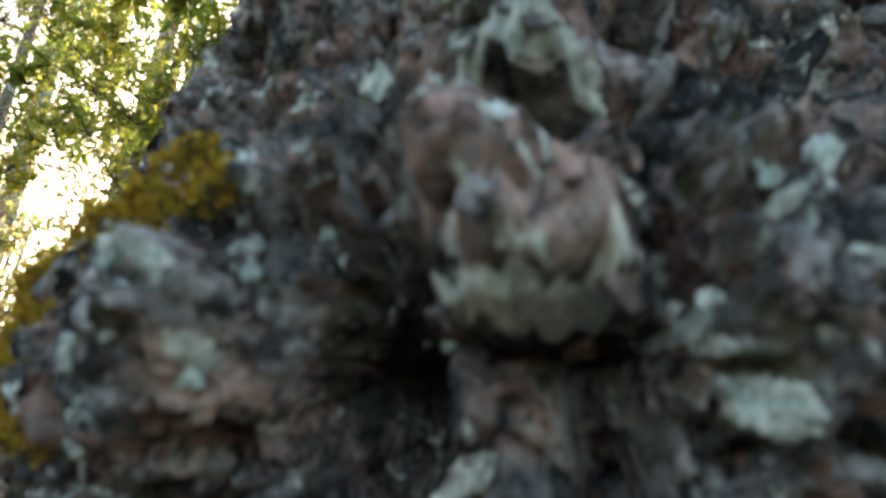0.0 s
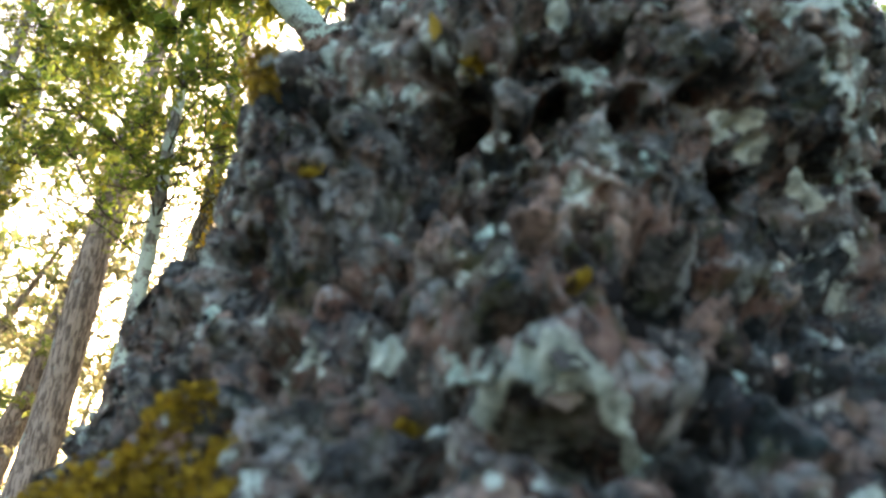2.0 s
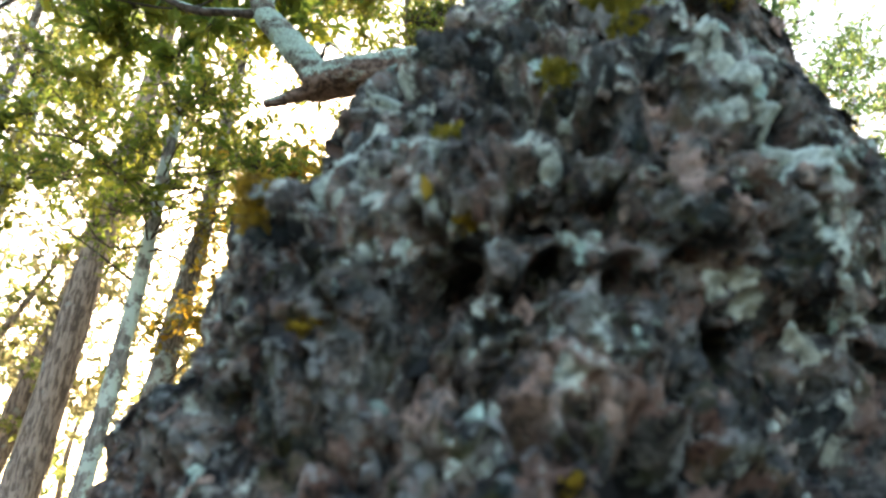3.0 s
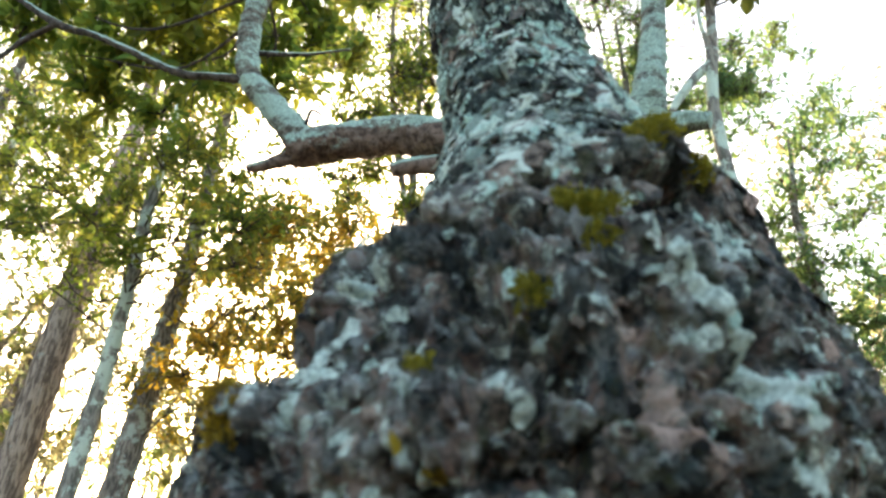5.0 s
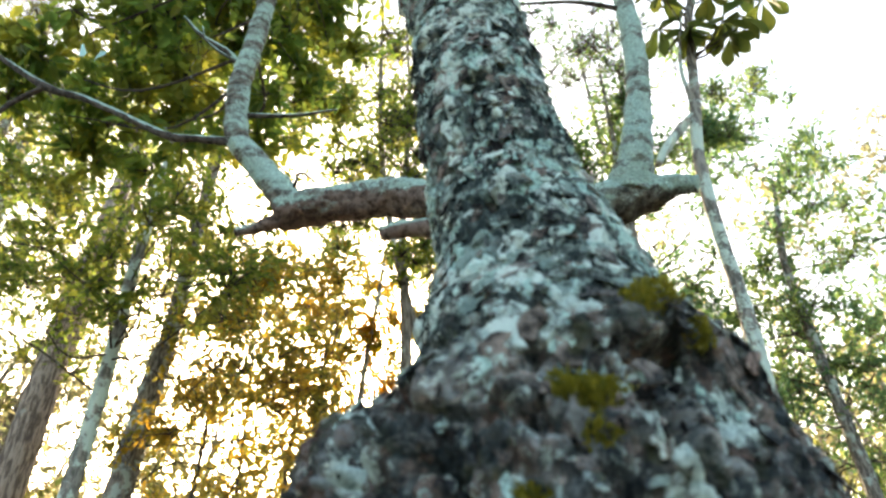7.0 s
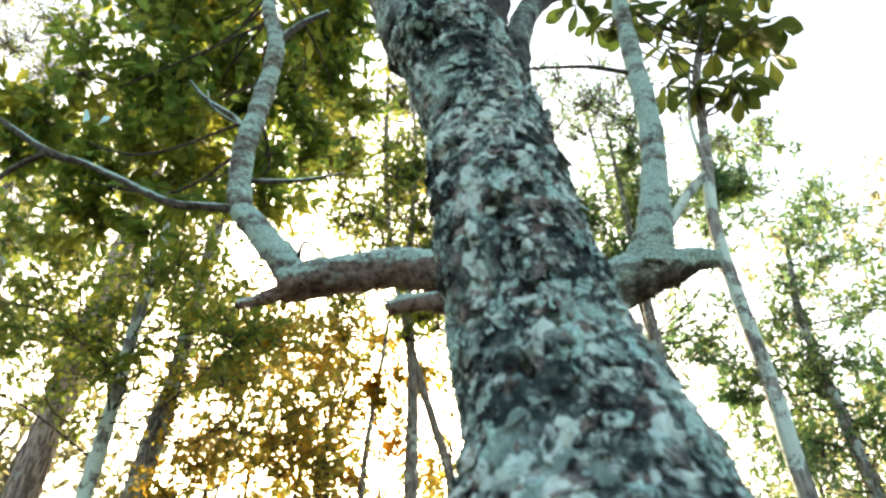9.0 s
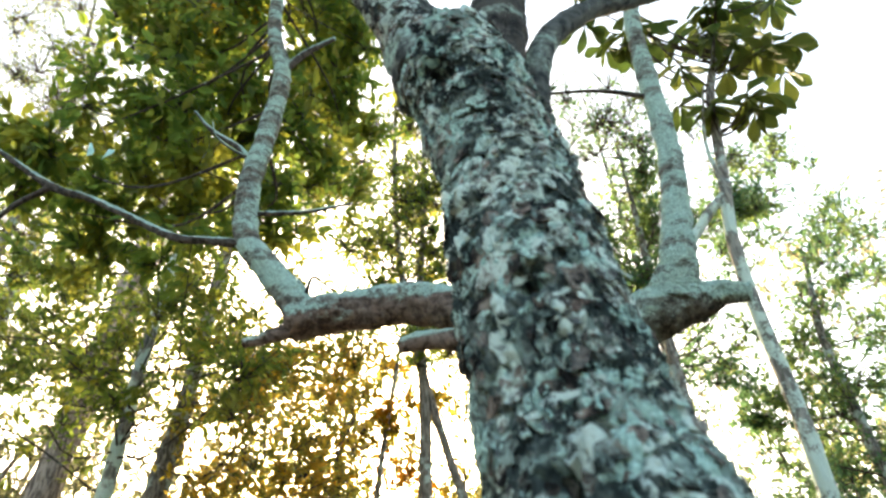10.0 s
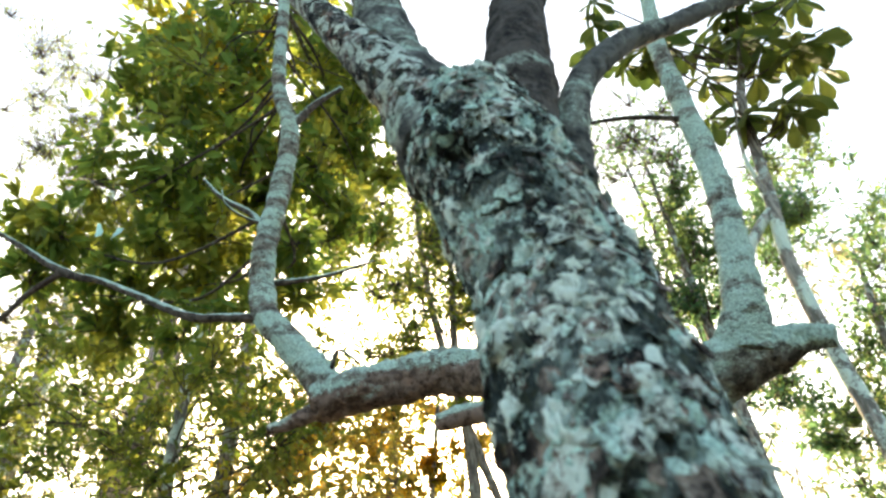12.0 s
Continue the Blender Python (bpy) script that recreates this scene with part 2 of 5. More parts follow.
LEAF_YELLOW = leaf_material("yellowing_leaf", (0.11, 0.105, 0.014), (0.16, 0.135, 0.016), (0.22, 0.15, 0.018), 0.6)
LEAF_COOL = leaf_material("cool_leaf", (0.042, 0.082, 0.04), (0.06, 0.108, 0.047), (0.12, 0.145, 0.04), 0.55)
LEAF_RUST = leaf_material("turning_leaf", (0.10, 0.095, 0.015), (0.16, 0.12, 0.015), (0.26, 0.085, 0.014), 0.55)
MOSS = leaf_material("yellow_moss", (0.075, 0.048, 0.012), (0.26, 0.185, 0.024), (0.16, 0.08, 0.014), 0.25)
MOSS_DARK = leaf_material("olive_moss", (0.10, 0.095, 0.015), (0.16, 0.14, 0.02), (0.22, 0.16, 0.015), 0.3)
TURQUOISE_SPOT = leaf_material("turquoise_spot", (0.30, 0.50, 0.52), (0.34, 0.55, 0.56), (0.30, 0.50, 0.50), 0.3)
GROUND = ground_material()

# ---- noise over arrays of points ----


def hashed(i, j, k, salt):
    with np.errstate(over="ignore"):
        h = (i.astype(np.int64) * 73856093 ^ j.astype(np.int64) * 19349663 ^ k.astype(np.int64) * 83492791) + salt * 2654435761
        h = (h ^ (h >> 13)) * 1274126177 & 0x7FFFFFFF
        h = (h ^ (h >> 11)) * 1103515245 & 0x7FFFFFFF
    return (h ^ (h >> 9)) % 100003 / 100003.0


def value_noise(p, salt=0):
    c = np.floor(p)
    f = p - c
    f = f * f * (3 - 2 * f)
    total = 0
    for n in range(8):
        d = (n & 1, n >> 1 & 1, n >> 2)
        w = np.prod([f[:, a] if d[a] else 1 - f[:, a] for a in range(3)], axis=0)
        total = total + w * hashed(c[:, 0] + d[0], c[:, 1] + d[1], c[:, 2] + d[2], salt)
    return total


def fbm(p, octaves=3, salt=0):
    return sum(value_noise(p * 2.03**n + 7.1 * n, salt + n) * 0.5 ** (n + 1) for n in range(octaves)) / (1 - 0.5**octaves) - 0.5


def cells(p, salt=0):
    """Nearest and second distance to scattered seeds, and the nearest one's random number."""
    c = np.floor(p)
    one, two, who, off = np.full(len(p), 9.0), np.full(len(p), 9.0), np.zeros(len(p)), np.zeros((len(p), 3))
    for n in range(27):
        q = c + (n % 3 - 1, n // 3 % 3 - 1, n // 9 - 1)
        seed = np.stack([hashed(q[:, 0], q[:, 1], q[:, 2], salt + a) for a in range(3)], 1)
        d = np.linalg.norm(q + seed - p, axis=1)
        near = d < one
        two = np.where(near, one, np.minimum(two, d))
        who = np.where(near, hashed(q[:, 0], q[:, 1], q[:, 2], salt + 5), who)
        off = np.where(near[:, None], p - q - seed, off)
        one = np.where(near, d, one)
    return one, two, who, off


def shards(p, salt, tilt, gap):
    """Heights of tilted, sharp-edged scales with gaps between them, from about -1 to 1."""
    one, two, who, off = cells(p, salt)
    lean = np.stack([np.modf(who * k)[0] - 0.5 for k in (37.7, 91.3, 53.9)], 1)
    return (who - 0.5) * 1.2 + tilt * (lean * off).sum(1) * 2 - np.exp(-(two - one) / gap)


def smooth(v, low, high):
    f = np.clip((v - low) / (high - low), 0, 1)
    return f * f * (3 - 2 * f)


# ---- mesh helpers ----


def mesh(name, verts, faces, material, shaded=True):
    data = bpy.data.meshes.new(name)
    if isinstance(faces, np.ndarray):
        count, wide = faces.shape
        data.vertices.add(len(verts))
        data.vertices.foreach_set("co", np.asarray(verts, np.float32).ravel())
        data.loops.add(count * wide)
        data.loops.foreach_set("vertex_index", faces.astype(np.int32).ravel())
        data.polygons.add(count)
        data.polygons.foreach_set("loop_start", np.arange(0, count * wide, wide, dtype=np.int32))
        data.update(calc_edges=True)
        data.validate()
    else:
        data.from_pydata(np.asarray(verts).tolist(), [], faces)
    data.materials.append(material)
    if shaded:
        data.shade_smooth()
    return data


def part(name, data, parent, label=""):
    ob = new(name, data)
    ob.parent = parent
    return tagged(ob, label)


def thing(name, place, label, category, group="", kind=""):
    ob = new(name)
    ob.location = place
    ob.empty_display_size = 0.1
    return tagged(ob, label, category, group, kind)


def glide(points, count):
    """Points along a smooth curve through the given ones."""
    p = np.array(points, float)
    p = np.vstack([2 * p[0] - p[1], p, 2 * p[-1] - p[-2]])
    out = []
    for u in np.linspace(0, len(points) - 1, count):
        i = min(int(u), len(points) - 2)
        t = u - i
        a, b, c, d = p[i : i + 4]
        out.append(0.5 * (2 * b + (c - a) * t + (2 * a - 5 * b + 4 * c - d) * t * t + (3 * b - a - 3 * c + d) * t**3))
    return np.array(out)


def tube(points, radii, sides=16, step=0.05, rough=0.12, grain=6.0, salt=0, origin=(0, 0, 0), scaly=0.0):
    """A branch or stem through points, its radii eased along it, with an uneven, knobbly skin."""
    length = np.linalg.norm(np.diff(np.array(points, float), axis=0), axis=1).sum()
    line = glide(points, max(4, int(length / step)))
    n = len(line)
    r = np.interp(np.linspace(0, 1, n), np.linspace(0, 1, len(radii)), radii)
    ahead = np.gradient(line, axis=0)
    ahead /= np.linalg.norm(ahead, axis=1)[:, None]
    side = np.cross(ahead[0], (0.31, 0.2, 0.93) if abs(ahead[0][2]) < 0.8 else (1, 0.1, 0))
    rings = []
    for i in range(n):
        side = side - ahead[i] * (side @ ahead[i])
        side = side / np.linalg.norm(side)
        other = np.cross(ahead[i], side)
        a = np.linspace(0, 2 * np.pi, sides, endpoint=False)
        rings.append(np.cos(a)[:, None] * side + np.sin(a)[:, None] * other)
    way = np.array(rings)
    base = line[:, None] + way * r[:, None, None]
    q = base.reshape(-1, 3) * grain / max(np.mean(r), 0.004) * 0.1
    bump = fbm(q + 31.7 * salt, 3, salt) * rough * 2
    base = base + way * (r[:, None] * bump.reshape(n, sides))[..., None]
    if scaly:
        flat = base.reshape(-1, 3)
        skin = scaly * shards((flat + np.stack([fbm(flat * 20, 3, 5 + k) for k in range(3)], 1) * 0.03) * 34, 12, 1.4, 0.12) + scaly * 0.7 * shards(flat * 80, 13, 1.4, 0.12)
        base = base + way * skin.reshape(n, sides)[..., None]
    verts = np.vstack([base.reshape(-1, 3), line[:1], line[-1:]]) - np.array(origin)
    faces = []
    for i in range(n - 1):
        for j in range(sides):
            k = (j + 1) % sides
            faces.append((i * sides + j, i * sides + k, (i + 1) * sides + k, (i + 1) * sides + j))
    for j in range(sides):
        k = (j + 1) % sides
        faces.append((n * sides, k, j))
        faces.append((n * sides + 1, (n - 1) * sides + j, (n - 1) * sides + k))
    return verts, faces


def joined(pieces):
    verts, faces, at = [], [], 0
    for v, f in pieces:
        verts.append(np.asarray(v))
        faces += [tuple(i + at for i in face) for face in (f.tolist() if isinstance(f, np.ndarray) else f)]
        at += len(v)
    return np.vstack(verts), faces


LEAF_SHAPE = np.array([(0, 0, 0), (-0.27, 0.33, 0.08), (-0.22, 0.66, 0.05), (0, 1, -0.12), (0.22, 0.66, 0.05), (0.27, 0.33, 0.08)])
LEAF_FACES = np.array([(0, 3, 2, 1), (0, 5, 4, 3)])


def leaves(places, ways, sizes, rng, wide=1.0, droop=0.35):
    """One leaf at each place, growing along its way; gives vertices and faces."""
    n = len(places)
    along = ways + rng.normal(0, 0.35, (n, 3)) + (0, 0, -droop)
    along /= np.linalg.norm(along, axis=1)[:, None] + 1e-9
    flat = rng.normal(0, 0.5, (n, 3)) + (0, 0, 1)
    side = np.cross(along, flat)
    side /= np.linalg.norm(side, axis=1)[:, None] + 1e-9
    up = np.cross(side, along)
    shape = LEAF_SHAPE * (wide, 1, 1)
    v = places[:, None] + sizes[:, None, None] * (shape[None, :, :1] * side[:, None] + shape[None, :, 1:2] * along[:, None] + shape[None, :, 2:] * up[:, None])
    f = (np.arange(n)[:, None, None] * 6 + LEAF_FACES[None]).reshape(-1, 4)
    return v.reshape(-1, 3), f


def twigwork(roots, mids, tips, thick):
    """Thin three-sided twigs, bent once, from root to tip."""
    n = len(roots)
    line = np.stack([roots, (roots + 2 * mids + tips) / 4, tips], 1)
    ahead = tips - roots
    ahead /= np.linalg.norm(ahead, axis=1)[:, None] + 1e-9
    side = np.cross(ahead, (0.3, 0.5, 0.81))
    side /= np.linalg.norm(side, axis=1)[:, None] + 1e-9
    other = np.cross(ahead, side)
    a = np.arange(3) * 2 * np.pi / 3
    ring = np.cos(a)[None, :, None] * side[:, None] + np.sin(a)[None, :, None] * other[:, None]
    v = line[:, :, None] + ring[:, None] * (np.array((1, 0.65, 0.25)) * thick)[None, :, None, None]
    quads = [(r * 3 + j, r * 3 + (j + 1) % 3, r * 3 + 3 + (j + 1) % 3, r * 3 + 3 + j) for r in range(2) for j in range(3)]
    f = (np.arange(n)[:, None, None] * 9 + np.array(quads)[None]).reshape(-1, 4)
    return v.reshape(-1, 3), f


def crown(clumps, size, per, rng, origin, wide=0.8, droop=0.35, twig=0.005, twiggy=70):
    """Loose sprays of twigs round each clump, and leaves along them, uneven and with gaps."""
    places, ways, roots, mids, tips = [], [], [], [], []
    for x, y, z, r in clumps:
        middle = np.array((x, y, z))
        for spray in range(5):
            heart = middle + rng.normal(0, 0.5, 3) * r * (spray > 0)
            root = heart - (0, 0, 0.3 * r) + rng.normal(0, 0.15, 3) * r
            count = max(2, int(per / twiggy))
            d = rng.normal(0, 1, (count, 3)) * (1, 1, 0.7)
            d /= np.linalg.norm(d, axis=1)[:, None]
            tip = heart + d * (r * rng.uniform(0.35, 1.0, count))[:, None]
            mid = (root + tip) / 2 + rng.normal(0, 0.13, (count, 3)) * r
            roots.append(np.repeat(root[None], count, 0))
            mids.append(mid)
            tips.append(tip)
            m = max(3, int(per / 5 / count))
            u = rng.uniform(0.15, 1.05, (count, m, 1))
            p = (1 - u) ** 2 * root + 2 * u * (1 - u) * mid[:, None] + u * u * tip[:, None]
            places.append((p + rng.normal(0, 0.035, p.shape) * r).reshape(-1, 3))
            ways.append((np.repeat((tip - mid)[:, None] / (0.5 * r), m, 1) + rng.normal(0, 0.7, p.shape)).reshape(-1, 3))
    places, ways = np.vstack(places), np.vstack(ways)
    o = np.array(origin)
    green = leaves(places - o, ways, size * rng.uniform(0.55, 1.2, len(places)), rng, wide, droop)
    return green, twigwork(np.vstack(roots) - o, np.vstack(mids) - o, np.vstack(tips) - o, twig)


def foliage(top, clumps, leaf, size, per, rng, base, stem, wood, wide=0.8, twig=0.005, droop=0.35, reach=0.011, twiggy=45):
    """The leafy part of a tree: a branch from the stem to each clump, fine twigs, leaves."""
    line = glide(stem, 60)
    for x, y, z, r in clumps:
        end = np.array((x, y, z - 0.3 * r))
        gap = np.linalg.norm(line - (end - (0, 0, 0.35)), axis=1) + 2.0 * (line[:, 2] > z)
        root = line[int(np.argmin(gap))]
        bend = (root + end) / 2 + rng.normal(0, 0.14, 3) + (0, 0, -0.08)
        if np.linalg.norm(end - root) > 0.25:
            part("branch", mesh("branch", *tube([root, bend, end, end + (end - bend) * 0.4], (reach, reach * 0.75, reach * 0.5, 0.004), 7, 0.12, 0.12, 5, 2, base), TWIG), top)
    green, woody = crown(clumps, size, per, rng, base, wide, droop, twig, twiggy)
    tagged(part("twigwork", mesh("twigwork", *woody, TWIG), top), kind="stuff")
    tagged(part("foliage", mesh("foliage", *green, leaf, False), top), kind="stuff")


def tree(name, stem, radii, label, material, leaf, clumps, size, per, seed, branches=(), sides=14, wide=0.8, twig=0.005, droop=0.35, category="tree", twiggy=45):
    """A tapered stem, its branches, twigs and leafy crown."""
    rng = np.random.default_rng(seed)
    base = stem[0]
    top = thing(name, base, label, category)
    part("trunk", mesh("trunk", *tube(stem, radii, sides, 0.07, 0.12, 5, seed, base), material), top)
    for way, thick in branches:
        part("branch", mesh("branch", *tube(way, thick, 9, 0.06, 0.12, 5, seed + 1, base), material), top)
    if clumps:
        foliage(top, clumps, leaf, size, per, rng, base, stem, material, wide, twig, droop, twiggy=twiggy)
    return top


# ---- ground ----
rng = np.random.default_rng(5)
rings = [0.0, 1, 2, 3, 4.5, 6, 8, 11, 15, 20, 28, 40, 60, 100, 200, 500, 1500]
gv, gf = [(0, 0, 0)], []
for i, r in enumerate(rings[1:]):
    for j in range(48):
        a = j * math.pi / 24
        gv.append((r * math.cos(a), r * math.sin(a), 0.0))
gv = np.array(gv, float)
far = np.linalg.norm(gv[:, :2], axis=1)
gv[:, 2] = fbm(gv * (0.25, 0.25, 1), 3, 4) * np.clip(far, 0, 30) * 0.05
for i in range(len(rings) - 1):
    for j in range(48):
        k = (j + 1) % 48
        if i == 0:
            gf.append((0, 1 + j, 1 + k))
        else:
            a, b = 1 + (i - 1) * 48, 1 + i * 48
            gf.append((a + j, b + j, b + k, a + k))
tagged(new("ground", mesh("ground", gv, gf, GROUND)), "forest floor of brown leaf litter and grass", "ground", kind="structure")

# ---- the near tree ----
# height, axis x, axis y, radius
PROFILE = np.array([
    (-0.15, 0.16, 0.74, 0.66), (0.0, 0.16, 0.74, 0.60), (0.3, 0.17, 0.745, 0.47), (0.5, 0.17, 0.75, 0.43), (0.58, 0.17, 0.75, 0.46), (0.66, 0.17, 0.755, 0.50), (0.75, 0.171, 0.764, 0.491),
    (0.9, 0.107, 0.715, 0.371), (1.02, 0.162, 0.634, 0.327), (1.12, 0.215, 0.599, 0.266), (1.2, 0.204, 0.62, 0.252), (1.28, 0.235, 0.54, 0.160),
    (1.36, 0.213, 0.603, 0.148), (1.45, 0.226, 0.634, 0.134), (1.6, 0.203, 0.68, 0.118), (1.8, 0.176, 0.696, 0.110), (2.05, 0.165, 0.755, 0.104), (2.3, 0.11, 0.775, 0.116), (2.46, 0.10, 0.80, 0.09)])
# knobs and hollows, placed to fit the camera's view: place, reach, how far out
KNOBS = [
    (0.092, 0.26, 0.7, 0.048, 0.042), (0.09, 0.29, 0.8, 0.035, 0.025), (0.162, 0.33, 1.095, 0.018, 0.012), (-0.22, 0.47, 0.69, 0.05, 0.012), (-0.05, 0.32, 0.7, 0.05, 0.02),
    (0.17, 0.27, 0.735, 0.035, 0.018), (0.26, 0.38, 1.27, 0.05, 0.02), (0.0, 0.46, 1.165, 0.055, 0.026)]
# shifts of the bark surface that seat its features to fit the camera's view
VIEW_SEATS = [
    (0.095, 0.262, 0.712, 0.022, 0.014), (0.075, 0.262, 0.70, 0.02, 0.010),
    (0.09, 0.28, 0.79, 0.034, 0.017), (0.034, 0.275, 0.717, 0.034, 0.024), (0.054, 0.265, 0.736, 0.034, 0.011), (-0.037, 0.28, 0.693, 0.036, 0.045), (-0.027, 0.353, 0.9, 0.034, 0.013), (0.3, 0.366, 1.116, 0.034, 0.018), (0.229, 0.354, 1.147, 0.034, 0.017),
    (0.214, 0.35, 1.046, 0.034, -0.02), (0.30, 0.35, 1.06, 0.03, 0.016), (0.137, 0.366, 1.133, 0.034, -0.012), (0.077, 0.40, 1.174, 0.034, 0.016), (0.155, 0.27, 0.724, 0.034, 0.011), (-0.082, 0.426, 1.04, 0.034, 0.028), (0.2, 0.295, 0.757, 0.034, -0.016), (0.02, 0.427, 1.129, 0.034, -0.008)]
HOLLOWS = [
    (0.285, 0.345, 0.845, 0.045, -0.035), (0.27, 0.33, 0.72, 0.04, -0.03), (-0.15, 0.49, 1.01, 0.06, -0.028), (-0.17, 0.52, 0.95, 0.06, -0.018), (0.029, 0.288, 0.719, 0.01, -0.045), (0.215, 0.303, 0.8, 0.03, -0.04),
    (0.159, 0.32, 1.066, 0.014, -0.035), (0.05, 0.28, 0.685, 0.014, -0.03), (0.085, 0.27, 0.628, 0.03, -0.03), (0.01, 0.29, 0.625, 0.022, -0.05),
]
HOLLOWS += [
    (0.135, 0.26, 0.64, 0.018, -0.04), (-0.21, 0.455, 0.775, 0.05, -0.035), (-0.235, 0.53, 0.85, 0.06, -0.04), (0.11, 0.32, 0.985, 0.022, -0.028), (0.15, 0.32, 1.045, 0.02, -0.03), (0.06, 0.34, 0.945, 0.02, -0.025),
    (0.16, 0.31, 0.83, 0.02, -0.025), (0.148, 0.58, 1.745, 0.017, -0.055), (0.15, 0.54, 1.51, 0.02, -0.03), (0.045, 0.67, 2.24, 0.026, -0.05), (0.06, 0.67, 2.31, 0.016, -0.03),
]
LICHEN_BOSS = [
    (0.064, 0.272, 0.678, 0.007), (0.074, 0.272, 0.674, 0.007), (0.086, 0.27, 0.676, 0.008), (0.10, 0.268, 0.676, 0.008), (0.112, 0.266, 0.684, 0.007), (0.118, 0.266, 0.692, 0.005),
    (0.092, 0.27, 0.706, 0.004), (0.084, 0.27, 0.718, 0.0055), (0.098, 0.27, 0.726, 0.005), (0.071, 0.272, 0.70, 0.003), (0.104, 0.27, 0.712, 0.004), (0.09, 0.27, 0.688, 0.003),
    (0.074, 0.272, 0.73, 0.004), (0.088, 0.272, 0.734, 0.004), (0.107, 0.268, 0.695, 0.003),
    (-0.06, 0.315, 0.67, 0.008), (-0.03, 0.31, 0.655, 0.007), (-0.085, 0.33, 0.66, 0.008)]
LICHEN_STEM = [
    (0.12, 0.53, 1.42, 0.02), (0.12, 0.5, 1.39, 0.02), (0.18, 0.5, 1.41, 0.02), (0.19, 0.48, 1.37, 0.02), (0.24, 0.57, 1.57, 0.02), (0.28, 0.56, 1.51, 0.02),
    (0.27, 0.5, 1.42, 0.02), (0.27, 0.47, 1.37, 0.02), (0.14, 0.48, 1.36, 0.02), (0.24, 0.54, 1.47, 0.02), (-0.05, 0.7, 2.44, 0.03), (0.01, 0.7, 2.45, 0.03),
    (0.08, 0.7, 2.43, 0.03), (-0.02, 0.7, 2.38, 0.02), (0.12, 0.7, 2.40, 0.025), (0.285, 0.55, 1.52, 0.026), (0.295, 0.525, 1.46, 0.028), (0.285, 0.578, 1.57, 0.022),
    (0.238, 0.55, 1.567, 0.013), (0.134, 0.527, 1.438, 0.013), (0.22, 0.60, 1.81, 0.014), (0.22, 0.589, 1.77, 0.016),
]
# side lichen; the first few put a pale hazy flare into the bark's colour
SIDE_LICHEN_AND_FLARE = [
    (0.36, 0.39, 0.985, 0.014), (0.298, 0.349, 0.995, 0.016), (0.31, 0.362, 0.979, 0.016), (0.34, 0.37, 1.0, 0.014), (0.35, 0.37, 1.105, 0.014), (0.31, 0.378, 1.175, 0.02),
    (-0.017, 0.36, 1.015, 0.012), (-0.027, 0.42, 1.08, 0.025), (0.21, 0.27, 0.726, 0.008), (0.178, 0.27, 0.70, 0.008), (0.285, 0.37, 0.93, 0.012), (0.055, 0.35, 1.072, 0.008),
    (0.107, 0.325, 1.045, 0.007),
]
LICHEN_FOOT = [
    (0.058, 0.29, 0.774, 0.006), (0.066, 0.285, 0.778, 0.008), (0.075, 0.28, 0.782, 0.010), (0.084, 0.28, 0.784, 0.010), (0.093, 0.28, 0.783, 0.010), (0.102, 0.28, 0.779, 0.008),
    (0.052, 0.295, 0.768, 0.006), (0.045, 0.297, 0.761, 0.006), (0.111, 0.28, 0.776, 0.008), (0.121, 0.28, 0.771, 0.007), (0.13, 0.28, 0.764, 0.006), (0.021, 0.33, 0.805, 0.010), (0.066, 0.272, 0.674, 0.008), (0.082, 0.271, 0.669, 0.009), (0.098, 0.269, 0.670, 0.009),
    (0.112, 0.266, 0.678, 0.009), (-0.05, 0.32, 0.71, 0.007), (-0.08, 0.33, 0.7, 0.009), (0.172, 0.268, 0.628, 0.012), (0.158, 0.264, 0.648, 0.006),
    (0.012, 0.288, 0.708, 0.004), (-0.045, 0.309, 0.69, 0.01), (0.15, 0.26, 0.66, 0.009)]
LICHEN = [
    (0.24, 0.335, 0.96, 0.01), (0.0, 0.4, 1.1, 0.015), (-0.03, 0.385, 1.035, 0.014), (0.04, 0.385, 1.105, 0.014), (0.222, 0.34, 0.953, 0.012),
    (0.246, 0.345, 0.945, 0.012), (0.02, 0.43, 1.15, 0.029), (-0.01, 0.39, 1.06, 0.02), (0.12, 0.31, 1.02, 0.007), (0.12, 0.47, 1.33, 0.029),
    (0.19, 0.4, 1.3, 0.021), (0.17, 0.47, 1.38, 0.025), (0.11, 0.53, 1.41, 0.022), (0.13, 0.39, 1.24, 0.011), (0.21, 0.37, 1.2, 0.014),
    (0.32, 0.39, 1.19, 0.025)]
# a pale streak running down the foot
STREAK = ((0.221, 0.35, 1.165, 0.006), (0.225, 0.35, 1.148, 0.007), (0.24, 0.35, 1.12, 0.008), (0.265, 0.35, 1.083, 0.010), (0.287, 0.35, 1.05, 0.011), (0.302, 0.355, 1.022, 0.010))
for a, b in zip(STREAK, STREAK[1:]):
    LICHEN += [tuple(m + (n - m) * k / 4 for m, n in zip(a, b)) for k in range(4)]
PINK_FOOT = [
    (0.066, 0.274, 0.716, 0.006), (0.09, 0.272, 0.7, 0.018), (0.108, 0.268, 0.712, 0.012), (0.116, 0.267, 0.695, 0.01), (0.055, 0.277, 0.7, 0.008),
    (0.11, 0.26, 0.71, 0.02), (0.05, 0.28, 0.74, 0.006), (-0.04, 0.3, 0.65, 0.018), (0.085, 0.28, 0.615, 0.013), (0.13, 0.27, 0.74, 0.012)]
